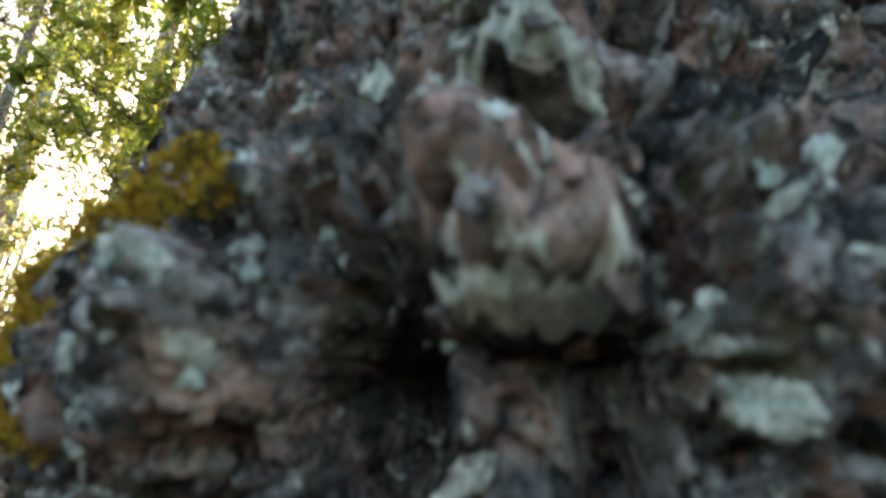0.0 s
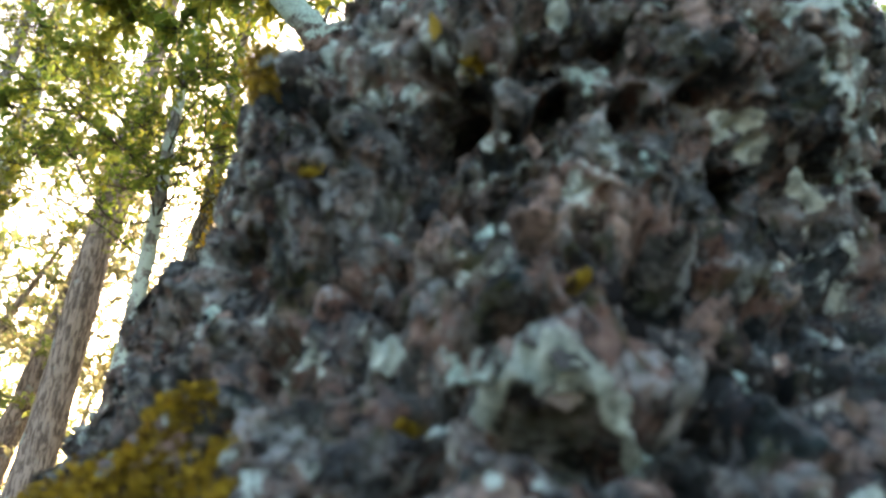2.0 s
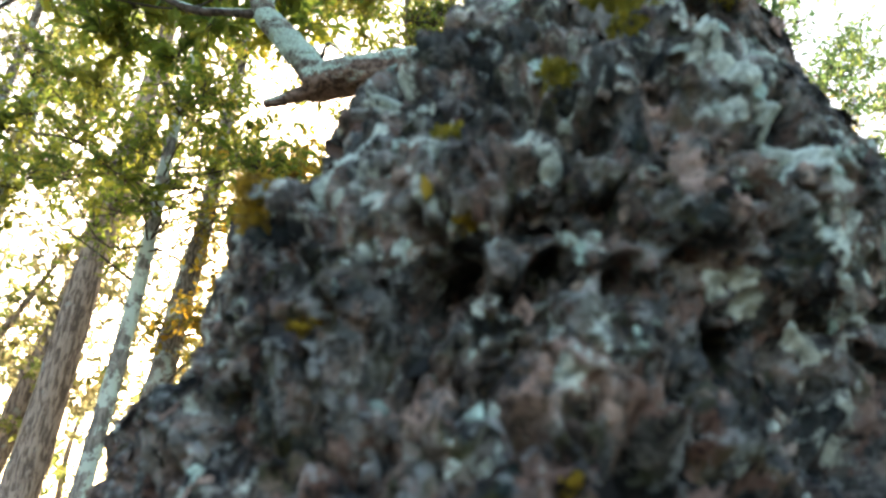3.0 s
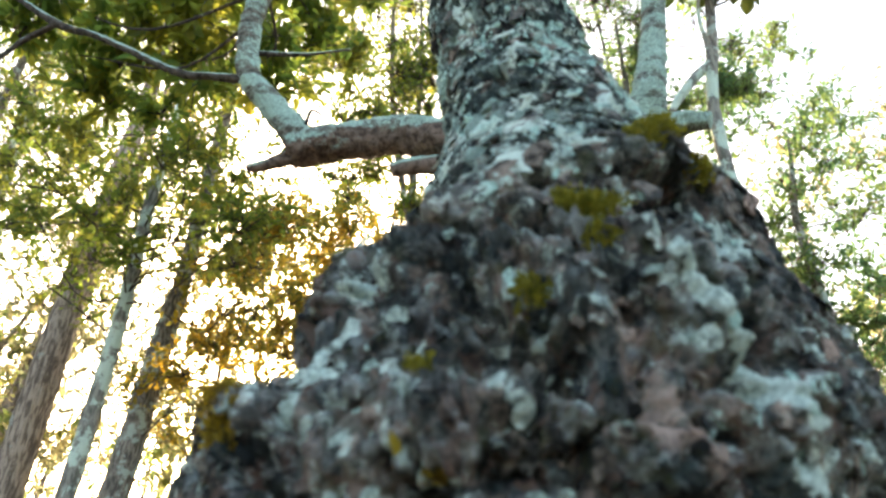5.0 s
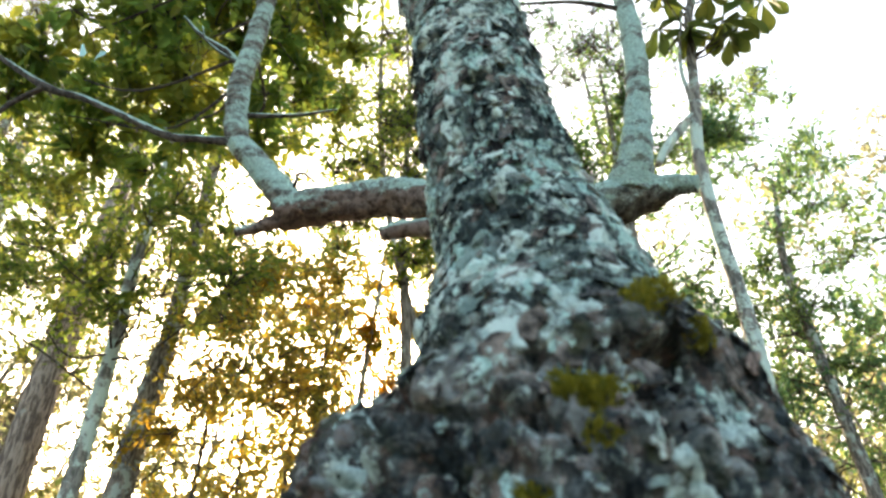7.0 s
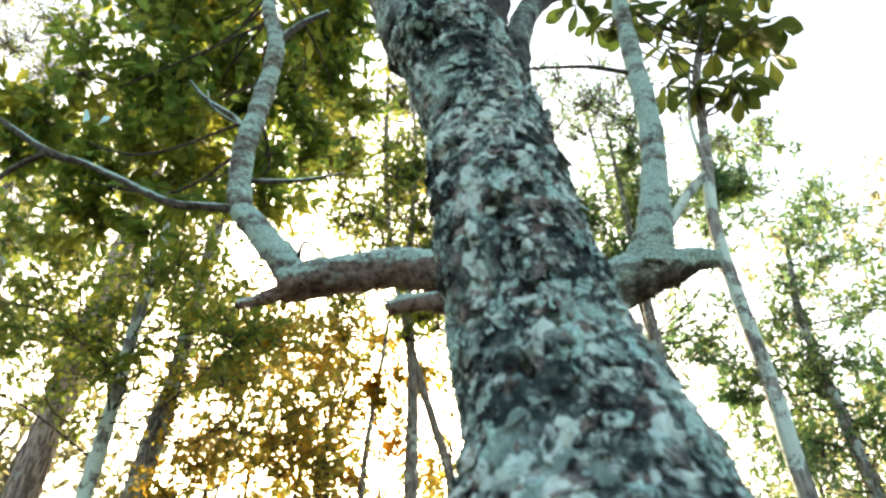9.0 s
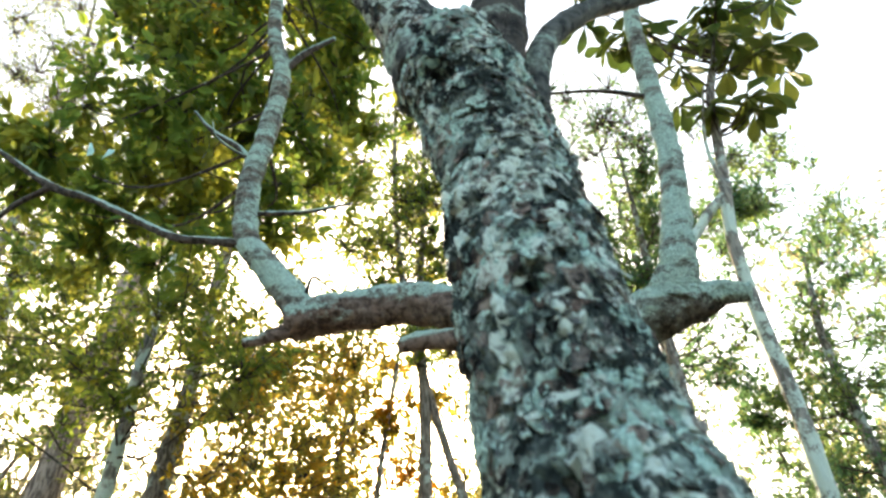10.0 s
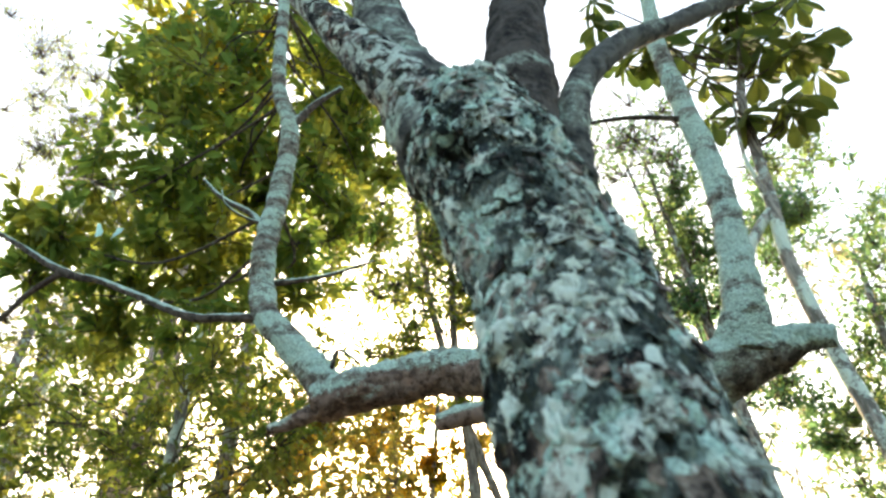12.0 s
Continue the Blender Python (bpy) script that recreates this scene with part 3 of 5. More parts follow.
PINK = [
    (0.196, 0.33, 1.1, 0.009), (0.198, 0.32, 1.065, 0.011), (0.21, 0.317, 1.03, 0.012), (0.225, 0.318, 1.0, 0.012), (0.199, 0.315, 1.016, 0.012),
    (0.104, 0.329, 0.869, 0.014), (0.139, 0.33, 0.869, 0.011), (0.178, 0.297, 0.8, 0.01), (0.187, 0.315, 0.832, 0.01), (0.11, 0.34, 0.89, 0.02),
    (0.2, 0.32, 1.05, 0.017), (0.21, 0.31, 1.01, 0.016), (0.18, 0.31, 0.82, 0.013), (0.2, 0.33, 1.09, 0.016), (0.04, 0.34, 0.88, 0.023)]
# dark spots: some blue-black facets, the rest shade painted in hollows and furrows
SLATE_AND_SHADE = [
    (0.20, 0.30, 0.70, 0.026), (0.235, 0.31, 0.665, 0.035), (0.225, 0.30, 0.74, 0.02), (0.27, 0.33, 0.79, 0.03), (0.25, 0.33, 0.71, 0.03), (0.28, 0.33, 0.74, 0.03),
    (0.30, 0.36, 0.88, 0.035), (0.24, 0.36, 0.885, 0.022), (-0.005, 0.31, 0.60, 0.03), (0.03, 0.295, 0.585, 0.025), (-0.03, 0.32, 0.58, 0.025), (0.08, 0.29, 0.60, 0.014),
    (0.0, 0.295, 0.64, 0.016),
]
SLATE_AND_SHADE += [
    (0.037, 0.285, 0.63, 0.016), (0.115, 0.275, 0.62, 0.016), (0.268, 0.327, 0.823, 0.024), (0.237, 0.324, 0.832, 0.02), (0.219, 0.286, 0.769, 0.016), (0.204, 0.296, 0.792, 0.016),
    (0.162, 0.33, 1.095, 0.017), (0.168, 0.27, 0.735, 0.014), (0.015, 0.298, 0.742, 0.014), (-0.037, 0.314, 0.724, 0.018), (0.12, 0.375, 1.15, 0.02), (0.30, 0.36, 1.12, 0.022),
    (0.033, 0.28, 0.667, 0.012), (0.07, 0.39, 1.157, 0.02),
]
# long grooves and ridges: two ends, reach, how far out
FURROWS = [
    (0.006, 0.29, 0.662, 0.006, 0.30, 0.57, 0.024, -0.085), (0.034, 0.28, 0.656, 0.03, 0.292, 0.57, 0.018, -0.06), (0.118, 0.275, 0.652, 0.126, 0.283, 0.57, 0.021, -0.08),
    (0.038, 0.279, 0.694, 0.04, 0.279, 0.686, 0.009, -0.04), (0.050, 0.27, 0.652, 0.125, 0.26, 0.652, 0.013, -0.05)]
CLEFTS = [
    (0.078, 0.292, 0.754, 0.126, 0.287, 0.754, 0.010, -0.055), (0.05, 0.3, 0.783, 0.07, 0.292, 0.77, 0.008, -0.03), (0.155, 0.324, 0.857, 0.174, 0.32, 0.844, 0.009, -0.035),
    (0.165, 0.285, 0.772, 0.169, 0.276, 0.749, 0.009, -0.038), (0.142, 0.262, 0.74, 0.14, 0.262, 0.67, 0.012, -0.035), (0.044, 0.281, 0.74, 0.04, 0.281, 0.68, 0.01, -0.03),
    (0.15, 0.313, 0.845, 0.195, 0.315, 0.815, 0.012, -0.035), (0.20, 0.33, 0.855, 0.24, 0.33, 0.835, 0.014, -0.04), (0.24, 0.33, 0.775, 0.25, 0.33, 0.70, 0.014, -0.035), (0.024, 0.348, 0.89, 0.046, 0.342, 0.945, 0.012, -0.03)]
RIDGES = [
    (0.223, 0.35, 1.155, 0.24, 0.35, 1.12, 0.009, 0.010), (0.24, 0.35, 1.12, 0.29, 0.35, 1.046, 0.011, 0.012), (0.250, 0.36, 1.155, 0.270, 0.36, 1.122, 0.011, -0.038), (0.270, 0.36, 1.122, 0.318, 0.36, 1.072, 0.012, -0.04), (0.205, 0.35, 1.10, 0.235, 0.35, 1.045, 0.010, -0.014), 
    (0.247, 0.365, 1.19, 0.251, 0.338, 1.13, 0.012, -0.02),
    (0.066, 0.403, 1.187, 0.155, 0.361, 1.168, 0.008, -0.025), (0.195, 0.335, 1.13, 0.200, 0.314, 1.02, 0.010, -0.018),
    (0.062, 0.333, 0.965, 0.035, 0.343, 0.94, 0.012, -0.03), (0.155, 0.318, 1.055, 0.13, 0.325, 1.075, 0.012, -0.035)]

# overhanging brows: two ends, reach, how far out, how far they hang down
BROWS = [(0.056, 0.295, 0.776, 0.088, 0.285, 0.784, 0.012, 0.014, 0.010), (0.088, 0.285, 0.784, 0.14, 0.285, 0.774, 0.012, 0.014, 0.010), (0.060, 0.272, 0.682, 0.115, 0.266, 0.684, 0.013, 0.008, 0.010), (-0.06, 0.31, 0.70, -0.02, 0.30, 0.695, 0.012, 0.006, 0.008)]


def patches(p, spots, salt):
    """How strongly each point lies in one of the spots, with frayed edges."""
    q = p + np.stack([fbm(p * 38, 3, salt + a) for a in range(3)], 1) * 0.016
    out = np.zeros(len(p))
    for x, y, z, r in spots:
        on = p[int(np.argmin((p[:, 0] - x) ** 2 + (p[:, 2] - z) ** 2 + 0.15 * (p[:, 1] - y) ** 2))]
        d = np.linalg.norm(q - on, axis=1) / (0.85 * r)
        out = np.maximum(out, 1 - smooth(d, 0.6, 1.6))
    return out


def near_trunk():
    """The swollen foot and the stem above it, with scales, fissures and knobs in the mesh itself."""
    front = np.radians(np.concatenate([np.linspace(-88, 88, 620), np.linspace(92, 268, 70)]))
    heights = np.concatenate([np.linspace(-0.15, 0.48, 40), np.linspace(0.4825, 1.4, 410), np.linspace(1.403, 2.46, 330)])
    h, a = np.meshgrid(heights, front, indexing="ij")
    at = [np.interp(h + 0.0, PROFILE[:, 0], PROFILE[:, c]) for c in (1, 2, 3)]
    for c in range(3):
        soft = sum(np.interp(h + d, PROFILE[:, 0], PROFILE[:, c + 1]) for d in (-0.03, -0.015, 0.015, 0.03))
        at[c] = (at[c] + soft) / 5
    out = np.stack([np.sin(a), -np.cos(a), np.zeros_like(a)], -1).reshape(-1, 3)
    p = np.stack([at[0], at[1], h], -1).reshape(-1, 3) + out * at[2].reshape(-1, 1)
    rows, cols = h.shape
    grid = p.reshape(rows, cols, 3)
    along = np.gradient(grid, axis=0).reshape(-1, 3)
    lean = (along * out).sum(1) / along[:, 2]
    skin = out - np.array((0, 0, 1)) * lean[:, None]
    skin /= np.linalg.norm(skin, axis=1)[:, None]
    low = 1 - smooth(p[:, 2] + fbm(p * 12, 2, 2) * 0.12, 1.22, 1.36)
    foot = 1 - smooth(p[:, 2], 0.80, 0.95)
    calm = 1 - 0.5 * smooth(p[:, 2], 0.98, 1.1)
    warp = np.stack([fbm(p * 24, 4, 40 + k) for k in range(3)], 1)
    tall = np.array((1, 1, 0.7))

    def crags(scale, salt, stretch=1.0):
        return 0.5 - np.abs(fbm((p + warp * 0.03) * scale * (1, 1, stretch), 4, salt)) * 4

    d = fbm(p * 8, 3, 3) * 0.07 * low + fbm(p * 14, 2, 9) * 0.014 * (1 - low)
    d += low * (0.015 * crags(13, 14) + 0.010 * calm * crags(29, 17, 0.4) + (0.0022 + 0.004 * foot) * crags(66, 19, 0.7))
    # broad plates, set at different depths and parted by cracks
    cleft = smooth(fbm(p * 26, 3, 130), -0.08, 0.12)
    one, two, plate, off = cells((p + warp * 0.065) * (23, 23, 14), 11)
    lean = np.stack([np.modf(plate * k)[0] - 0.5 for k in (37.7, 91.3, 53.9)], 1)
    d += low * calm * (0.012 * (plate - 0.5) + 0.014 * (lean * off).sum(1) - (0.002 + 0.026 * cleft) * np.exp(-(two - one) / 0.10))
    # knuckly lumps on them
    one, two, chunk, off = cells((p + warp * 0.06) * 46 * (1, 1, 0.55), 21)
    lean = np.stack([np.modf(chunk * k)[0] - 0.5 for k in (37.7, 91.3, 53.9)], 1)
    d += low * calm * (1 + 0.6 * foot) * (0.0025 * (chunk - 0.5) + 0.006 * (lean * off).sum(1) - 0.003 * cleft * np.exp(-(two - one) / 0.12))
    d += (0.0030 - 0.0006 * low) * shards((p + warp * 0.02) * 88 * tall, 27, 1.6, 0.14)
    d += (1 - low) * 0.006 * shards((p + warp * 0.03) * 22 * (1, 1, 0.5), 31, 1.0, 0.15)
    one, two, who, _ = cells((p + warp * 0.03) * 29 * (1, 1, 0.62), 36)
    rosette = (who - 0.45) * 1.6 * np.clip(1.1 - one * 1.6, 0, 1)
    d += (1 - low) * 0.007 * rosette
    crack = np.exp(-(two - one) / 0.09) * smooth(fbm(p * 30, 3, 140), -0.16, 0.06)
    d -= (1 - low) * 0.005 * crack
    pits = fbm((p + warp * 0.02) * 21, 3, 66)
    d -= low * 0.044 * smooth(pits, 0.08, 0.26)
    ridges = 1 - np.abs(fbm(p * 60 + warp * 2, 3, 50)) * 4
    d += 0.0018 * ridges + fbm(p * 240, 2, 55) * (0.0028 + 0.0003 * low)
    flat = np.array((1, 0.12, 1))
    loose = p + warp * 0.016
    for x, y, z, r, far_out in KNOBS + VIEW_SEATS + HOLLOWS:
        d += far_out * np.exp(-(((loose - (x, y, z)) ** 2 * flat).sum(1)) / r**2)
    for x0, y0, z0, x1, y1, z1, r, far_out in FURROWS + CLEFTS + RIDGES:
        a0, way = np.array((x0, y0, z0)), np.array((x1 - x0, y1 - y0, z1 - z0))
        u = np.clip(((loose - a0) * flat @ way) / (way * flat @ way), 0, 1)
        d += far_out * np.exp(-((loose - a0 - u[:, None] * way) ** 2 * flat).sum(1) / r**2)
    sag = low * fbm(p * 30, 3, 61) * 0.010
    for x0, y0, z0, x1, y1, z1, r, far_out, drop in BROWS:
        a0, way = np.array((x0, y0, z0)), np.array((x1 - x0, y1 - y0, z1 - z0))
        u = np.clip(((loose - a0) * flat @ way) / (way * flat @ way), 0, 1)
        near_it = np.exp(-((loose - a0 - u[:, None] * way) ** 2 * flat).sum(1) / r**2)
        d += far_out * near_it
        sag -= drop * near_it
    up = np.zeros_like(out)
    up[:, 2] = 1
    v = p + skin * d[:, None] + up * sag[:, None]
    i, j = np.meshgrid(np.arange(rows - 1), np.arange(cols), indexing="ij")
    k = (j + 1) % cols
    f = np.stack([i * cols + j, i * cols + k, (i + 1) * cols + k, (i + 1) * cols + j], -1).reshape(-1, 4)
    data = mesh("trunk", v, f, BARK)
    for name, values in (("lichen", patches(p, LICHEN + LICHEN_FOOT + LICHEN_BOSS + SIDE_LICHEN_AND_FLARE + LICHEN_STEM, 70)), ("pink", patches(p, PINK + PINK_FOOT, 80)), ("chunk", chunk), ("lobe", who), ("slate_and_shade", patches(p, SLATE_AND_SHADE, 85)), ("crust", np.maximum(1 - low, 0.14 * smooth(p[:, 2] + fbm(p * 9, 3, 95) * 0.25, 0.9, 1.08))), ("rosette", rosette), ("crack", crack * (1 - low))):
        data.attributes.new(name, "FLOAT", "POINT").data.foreach_set("value", values.astype(np.float32))
    return data, v, p, skin, low


near = thing("forked_tree", (0, 0, 0), "rough-barked forked tree with a swollen mossy foot", "tree")
trunk_data, trunk_v, trunk_p, trunk_out, trunk_low = near_trunk()
part("trunk", trunk_data, near, "grey scaly trunk blotched with mint lichen")
for way, thick in (
    ([(0.10, 0.79, 2.30), (0.02, 0.79, 2.46), (-0.07, 0.79, 2.62), (-0.17, 0.80, 2.80), (-0.27, 0.82, 3.02), (-0.5, 0.9, 3.6)], (0.085, 0.06, 0.045, 0.03, 0.028, 0.02)),
    ([(0.07, 0.79, 2.34), (0.0, 0.84, 2.58), (-0.05, 0.90, 2.85), (-0.08, 0.98, 3.25), (-0.05, 1.15, 4.2)], (0.09, 0.068, 0.06, 0.055, 0.04)),
    ([(0.14, 0.79, 2.24), (0.18, 0.79, 2.45), (0.22, 0.83, 2.75), (0.28, 0.88, 3.1), (0.4, 1.0, 4.2)], (0.075, 0.062, 0.055, 0.05, 0.04)),
    ([(0.20, 0.86, 2.06), (0.25, 0.86, 2.30), (0.275, 0.86, 2.46), (0.33, 0.88, 2.61), (0.44, 0.91, 2.75), (0.58, 0.95, 2.86), (0.80, 1.0, 3.02), (1.4, 1.2, 3.5)], (0.036, 0.036, 0.031, 0.028, 0.025, 0.022, 0.02, 0.015)),
):
    part("limb", mesh("limb", *tube(way, thick, 28, 0.015, 0.2, 20, 3), FORK_BARK if way[0][0] == 0.10 else SHADED_LIMB if way[0][0] == 0.14 else FORK_LIMB), near)


# moss cushions in the hollows of the bark
def moss_patch(x, y, z, r, skin, rng, label):
    """A cushion of tiny upright leaflets, following the bark under it."""
    x, y, z = trunk_v[int(np.argmin(np.linalg.norm(trunk_v - (x, y, z), axis=1)))].tolist()
    d = np.linalg.norm(trunk_v - (x, y, z), axis=1)
    i = np.where(d < 1.7 * r)[0]
    keep = rng.choice(i, int(min(3500, 150 + 2000000 * r * r)))
    u = d[keep] / r + fbm(trunk_p[keep] * 60, 2, 90) * 1.3
    keep, u = keep[u < 1.05], u[u < 1.05]
    rise = 0.010 * np.clip(1.1 - u, 0.1, 1) * rng.uniform(0.1, 1, len(keep)) * min(1.5, r / 0.015)
    base = np.array((x, y, z))
    v, f = leaves(trunk_v[keep] + trunk_out[keep] * rise[:, None] + rng.normal(0, 0.0022, (len(keep), 3)) - base, trunk_out[keep] + (0, 0, 0.6), rng.uniform(0.003, 0.0065, len(keep)), rng, 1.5, 0.0)
    ob = new("moss_patch", mesh("moss_patch", v, f, skin, False))
    ob.location = base
    return tagged(ob, label, "moss", "moss patches on the bark", "stuff")


rng = np.random.default_rng(31)
for spot in ((-0.11, 0.36, 0.73, 0.026), (-0.06, 0.33, 0.75, 0.017), (-0.23, 0.46, 0.715, 0.035), (-0.20, 0.43, 0.69, 0.03), (-0.21, 0.44, 0.66, 0.03), (-0.17, 0.40, 0.64, 0.02), (-0.165, 0.385, 0.69, 0.022), (-0.15, 0.37, 0.665, 0.016), (-0.19, 0.43, 0.73, 0.025), (-0.15, 0.40, 0.76, 0.021), (-0.10, 0.35, 0.75, 0.022), (-0.09, 0.36, 0.78, 0.015),
             (-0.05, 0.29, 0.72, 0.010), (0.12, 0.31, 0.83, 0.010), (0.03, 0.30, 0.76, 0.009), (-0.14, 0.36, 0.63, 0.015), (-0.085, 0.42, 1.045, 0.024), (-0.06, 0.42, 1.035, 0.014), (0.07, 0.33, 0.99, 0.009), (-0.03, 0.37, 0.93, 0.009)):
    moss_patch(*spot, MOSS, rng, "bright yellow moss cushion on the rough bark")
for spot in ((0.18, 0.37, 1.20, 0.020), (0.13, 0.34, 1.11, 0.014), (0.06, 0.34, 1.05, 0.008), (0.30, 0.39, 1.25, 0.014), (0.19, 0.35, 1.16, 0.013), (0.26, 0.38, 1.285, 0.02), (0.19, 0.37, 1.18, 0.02)):
    moss_patch(*spot, MOSS_DARK, rng, "olive and yellow moss in a bark hollow")
v, f = leaves(np.zeros((1, 3)), np.array([(0.2, -0.5, 1.0)]), np.array([0.017]), rng, 1.4, 0.0)
dry = tagged(new("dry_leaf", mesh("dry_leaf", v, f, MOSS, False)), "small dry yellow leaf caught on the bark", "leaf")
dry.location = (0.042, 0.315, 0.995)

foliage(near, [(-0.5, 0.9, 5.7, 0.35), (-0.1, 1.1, 6.0, 0.4), (0.45, 1.0, 6.0, 0.4), (0.1, 0.9, 6.4, 0.4)], LEAF, 0.10, 500, rng, (0, 0, 0), [(-0.05, 1.0, 3.3), (-0.05, 1.15, 4.2), (0.1, 1.1, 4.6), (0.4, 1.0, 4.2)], LIMB_BARK)

# ---- the tree close behind, with low level limbs and upright shoots ----
behind = thing("leaning_tree", (0.36, 2.3, 0), "lichen-covered tree with a low level limb and upright shoots", "tree")
O = (0.36, 2.3, 0)


def wood(name, way, thick):
    """One trunk, limb, shoot or twig of the leaning tree."""
    skin = BRANCH_BARK if name in ("branch", "twig") else PALE_LIMB if name == "limb" and way[-1][0] > 1 else LIMB_BARK if name != "shoot" else SHOOT_BARK if way[0][0] < 0 else PALE_SHOOT
    return part(name, mesh(name, *tube(way, thick, 40 if name in ("limb", "shoot") else 16, 0.009 if name in ("limb", "shoot") else 0.025, 0.17, 12, 7, O, 0.0045 if name == "limb" else 0.0025 if name == "shoot" else 0), skin), behind)


wood("trunk", [(0.36, 2.3, -0.1), (0.37, 2.3, 1.2), (0.40, 2.28, 2.3), (0.42, 2.26, 2.78)], (0.16, 0.14, 0.13, 0.09))
wood("limb", [(0.42, 2.28, 2.72), (0.17, 2.38, 2.80), (-0.01, 2.45, 2.87), (-0.21, 2.5, 2.87), (-0.42, 2.55, 2.87), (-0.56, 2.6, 2.87)], (0.11, 0.10, 0.095, 0.098, 0.10, 0.085))
wood("broken_stub", [(-0.45, 2.57, 2.85), (-0.60, 2.61, 2.82), (-0.69, 2.63, 2.795), (-0.78, 2.65, 2.785)], (0.06, 0.038, 0.028, 0.022))
wood("shoot", [(-0.50, 2.58, 2.88), (-0.58, 2.60, 3.0), (-0.71, 2.62, 3.18), (-0.85, 2.64, 3.38), (-0.90, 2.66, 3.75), (-0.87, 2.69, 4.17), (-0.85, 2.71, 4.77), (-0.97, 2.73, 5.3), (-1.02, 2.75, 6.3), (-1.1, 2.8, 7.2)], (0.08, 0.078, 0.072, 0.064, 0.062, 0.06, 0.056, 0.047, 0.042, 0.02))
wood("broken_stub", [(0.20, 2.34, 2.62), (0.06, 2.37, 2.64), (-0.06, 2.4, 2.63)], (0.05, 0.042, 0.034))
wood("limb", [(0.40, 2.26, 2.46), (0.68, 2.12, 2.51), (0.83, 2.07, 2.54), (0.95, 2.02, 2.57), (1.07, 1.98, 2.585), (1.14, 1.94, 2.585), (1.20, 1.9, 2.56)], (0.12, 0.112, 0.105, 0.098, 0.072, 0.046, 0.036))
wood("shoot", [(0.96, 2.0, 2.58), (1.0, 1.96, 2.74), (1.055, 1.98, 2.97), (1.13, 2.01, 3.40), (1.155, 2.04, 3.9), (1.19, 2.07, 4.4), (1.28, 2.1, 4.9), (1.4, 2.15, 5.8)], (0.095, 0.074, 0.060, 0.052, 0.048, 0.044, 0.035, 0.02))
wood("twig", [(-0.5, 2.54, 2.98), (-0.47, 2.52, 3.06), (-0.37, 2.52, 2.98)], (0.010, 0.008, 0.005))
wood("twig", [(-0.88, 2.66, 3.95), (-1.0, 2.62, 3.98), (-1.12, 2.6, 4.08), (-1.16, 2.6, 4.2)], (0.01, 0.008, 0.006, 0.003))
wood("branch", [(-0.84, 2.62, 3.33), (-1.07, 2.68, 3.40), (-1.27, 2.74, 3.47), (-1.63, 2.81, 3.70), (-1.88, 2.87, 3.86), (-2.16, 2.94, 4.01), (-2.65, 3.0, 4.38), (-3.2, 3.1, 4.8)], (0.027, 0.021, 0.023, 0.020, 0.019, 0.026, 0.015, 0.009))
wood("branch", [(-2.16, 2.94, 4.01), (-2.37, 3.0, 3.92), (-2.50, 3.0, 3.74), (-2.8, 3.0, 3.5)], (0.02, 0.016, 0.014, 0.008))
wood("branch", [(-0.86, 2.69, 4.75), (-0.72, 2.72, 5.0), (-0.55, 2.75, 5.2)], (0.03, 0.022, 0.014))
wood("branch", [(1.14, 2.03, 3.75), (0.9, 2.05, 3.82), (0.6, 2.1, 3.85)], (0.014, 0.01, 0.006))
wood("branch", [(-0.89, 2.66, 3.85), (-0.99, 2.68, 4.05), (-1.2, 2.72, 4.25), (-1.35, 2.75, 4.45)], (0.022, 0.018, 0.014, 0.008))
wood("branch", [(-0.88, 2.65, 3.55), (-0.6, 2.72, 3.62), (-0.35, 2.8, 3.75)], (0.016, 0.012, 0.006))
rng = np.random.default_rng(11)
SHOOT = [(-0.85, 2.64, 3.38), (-0.90, 2.66, 3.75), (-0.87, 2.69, 4.17), (-0.85, 2.71, 4.77), (-0.97, 2.73, 5.3), (-1.02, 2.75, 6.3)]
foliage(behind, [(-2.0, 3.3, 5.9, 0.55), (-2.2, 3.3, 5.1, 0.5), (-1.7, 3.4, 5.0, 0.55), (-1.4, 3.4, 5.8, 0.5), (-1.6, 3.5, 4.4, 0.5), (-2.1, 3.3, 4.2, 0.38), (-2.45, 3.2, 4.6, 0.3),
    (-0.92, 4.1, 6.3, 0.45)] + [(-0.6, 3.7, 6.7, 0.55), (-0.85, 4.0, 5.4, 0.45), (-1.15, 3.7, 4.6, 0.45), (-1.5, 3.3, 6.8, 0.6), (-2.2, 3.4, 6.6, 0.4), (-1.5, 3.6, 5.4, 0.5), (-1.9, 3.5, 5.5, 0.5), (-1.3, 3.8, 5.4, 0.45), (-0.95, 4.2, 6.7, 0.4), (-0.7, 4.4, 6.1, 0.4), (-2.4, 3.5, 7.3, 0.4), (-1.8, 3.5, 7.5, 0.45), (-0.9, 4.4, 7.8, 0.45), (-0.95, 4.3, 7.5, 0.33), (-0.95, 4.3, 6.9, 0.28), (-1.1, 4.3, 8.3, 0.35), (-0.7, 4.3, 8.2, 0.3)], LEAF, 0.128, 620, rng, O, SHOOT, PALE_STEM)

foliage(behind, [(-2.0, 3.4, 7.0, 0.3), (-1.74, 3.4, 6.58, 0.35), (-1.55, 3.4, 7.0, 0.3), (-1.51, 3.4, 6.3, 0.25), (-1.9, 3.4, 6.3, 0.28)], LEAF_YELLOW, 0.125, 300, rng, O, SHOOT, PALE_STEM)

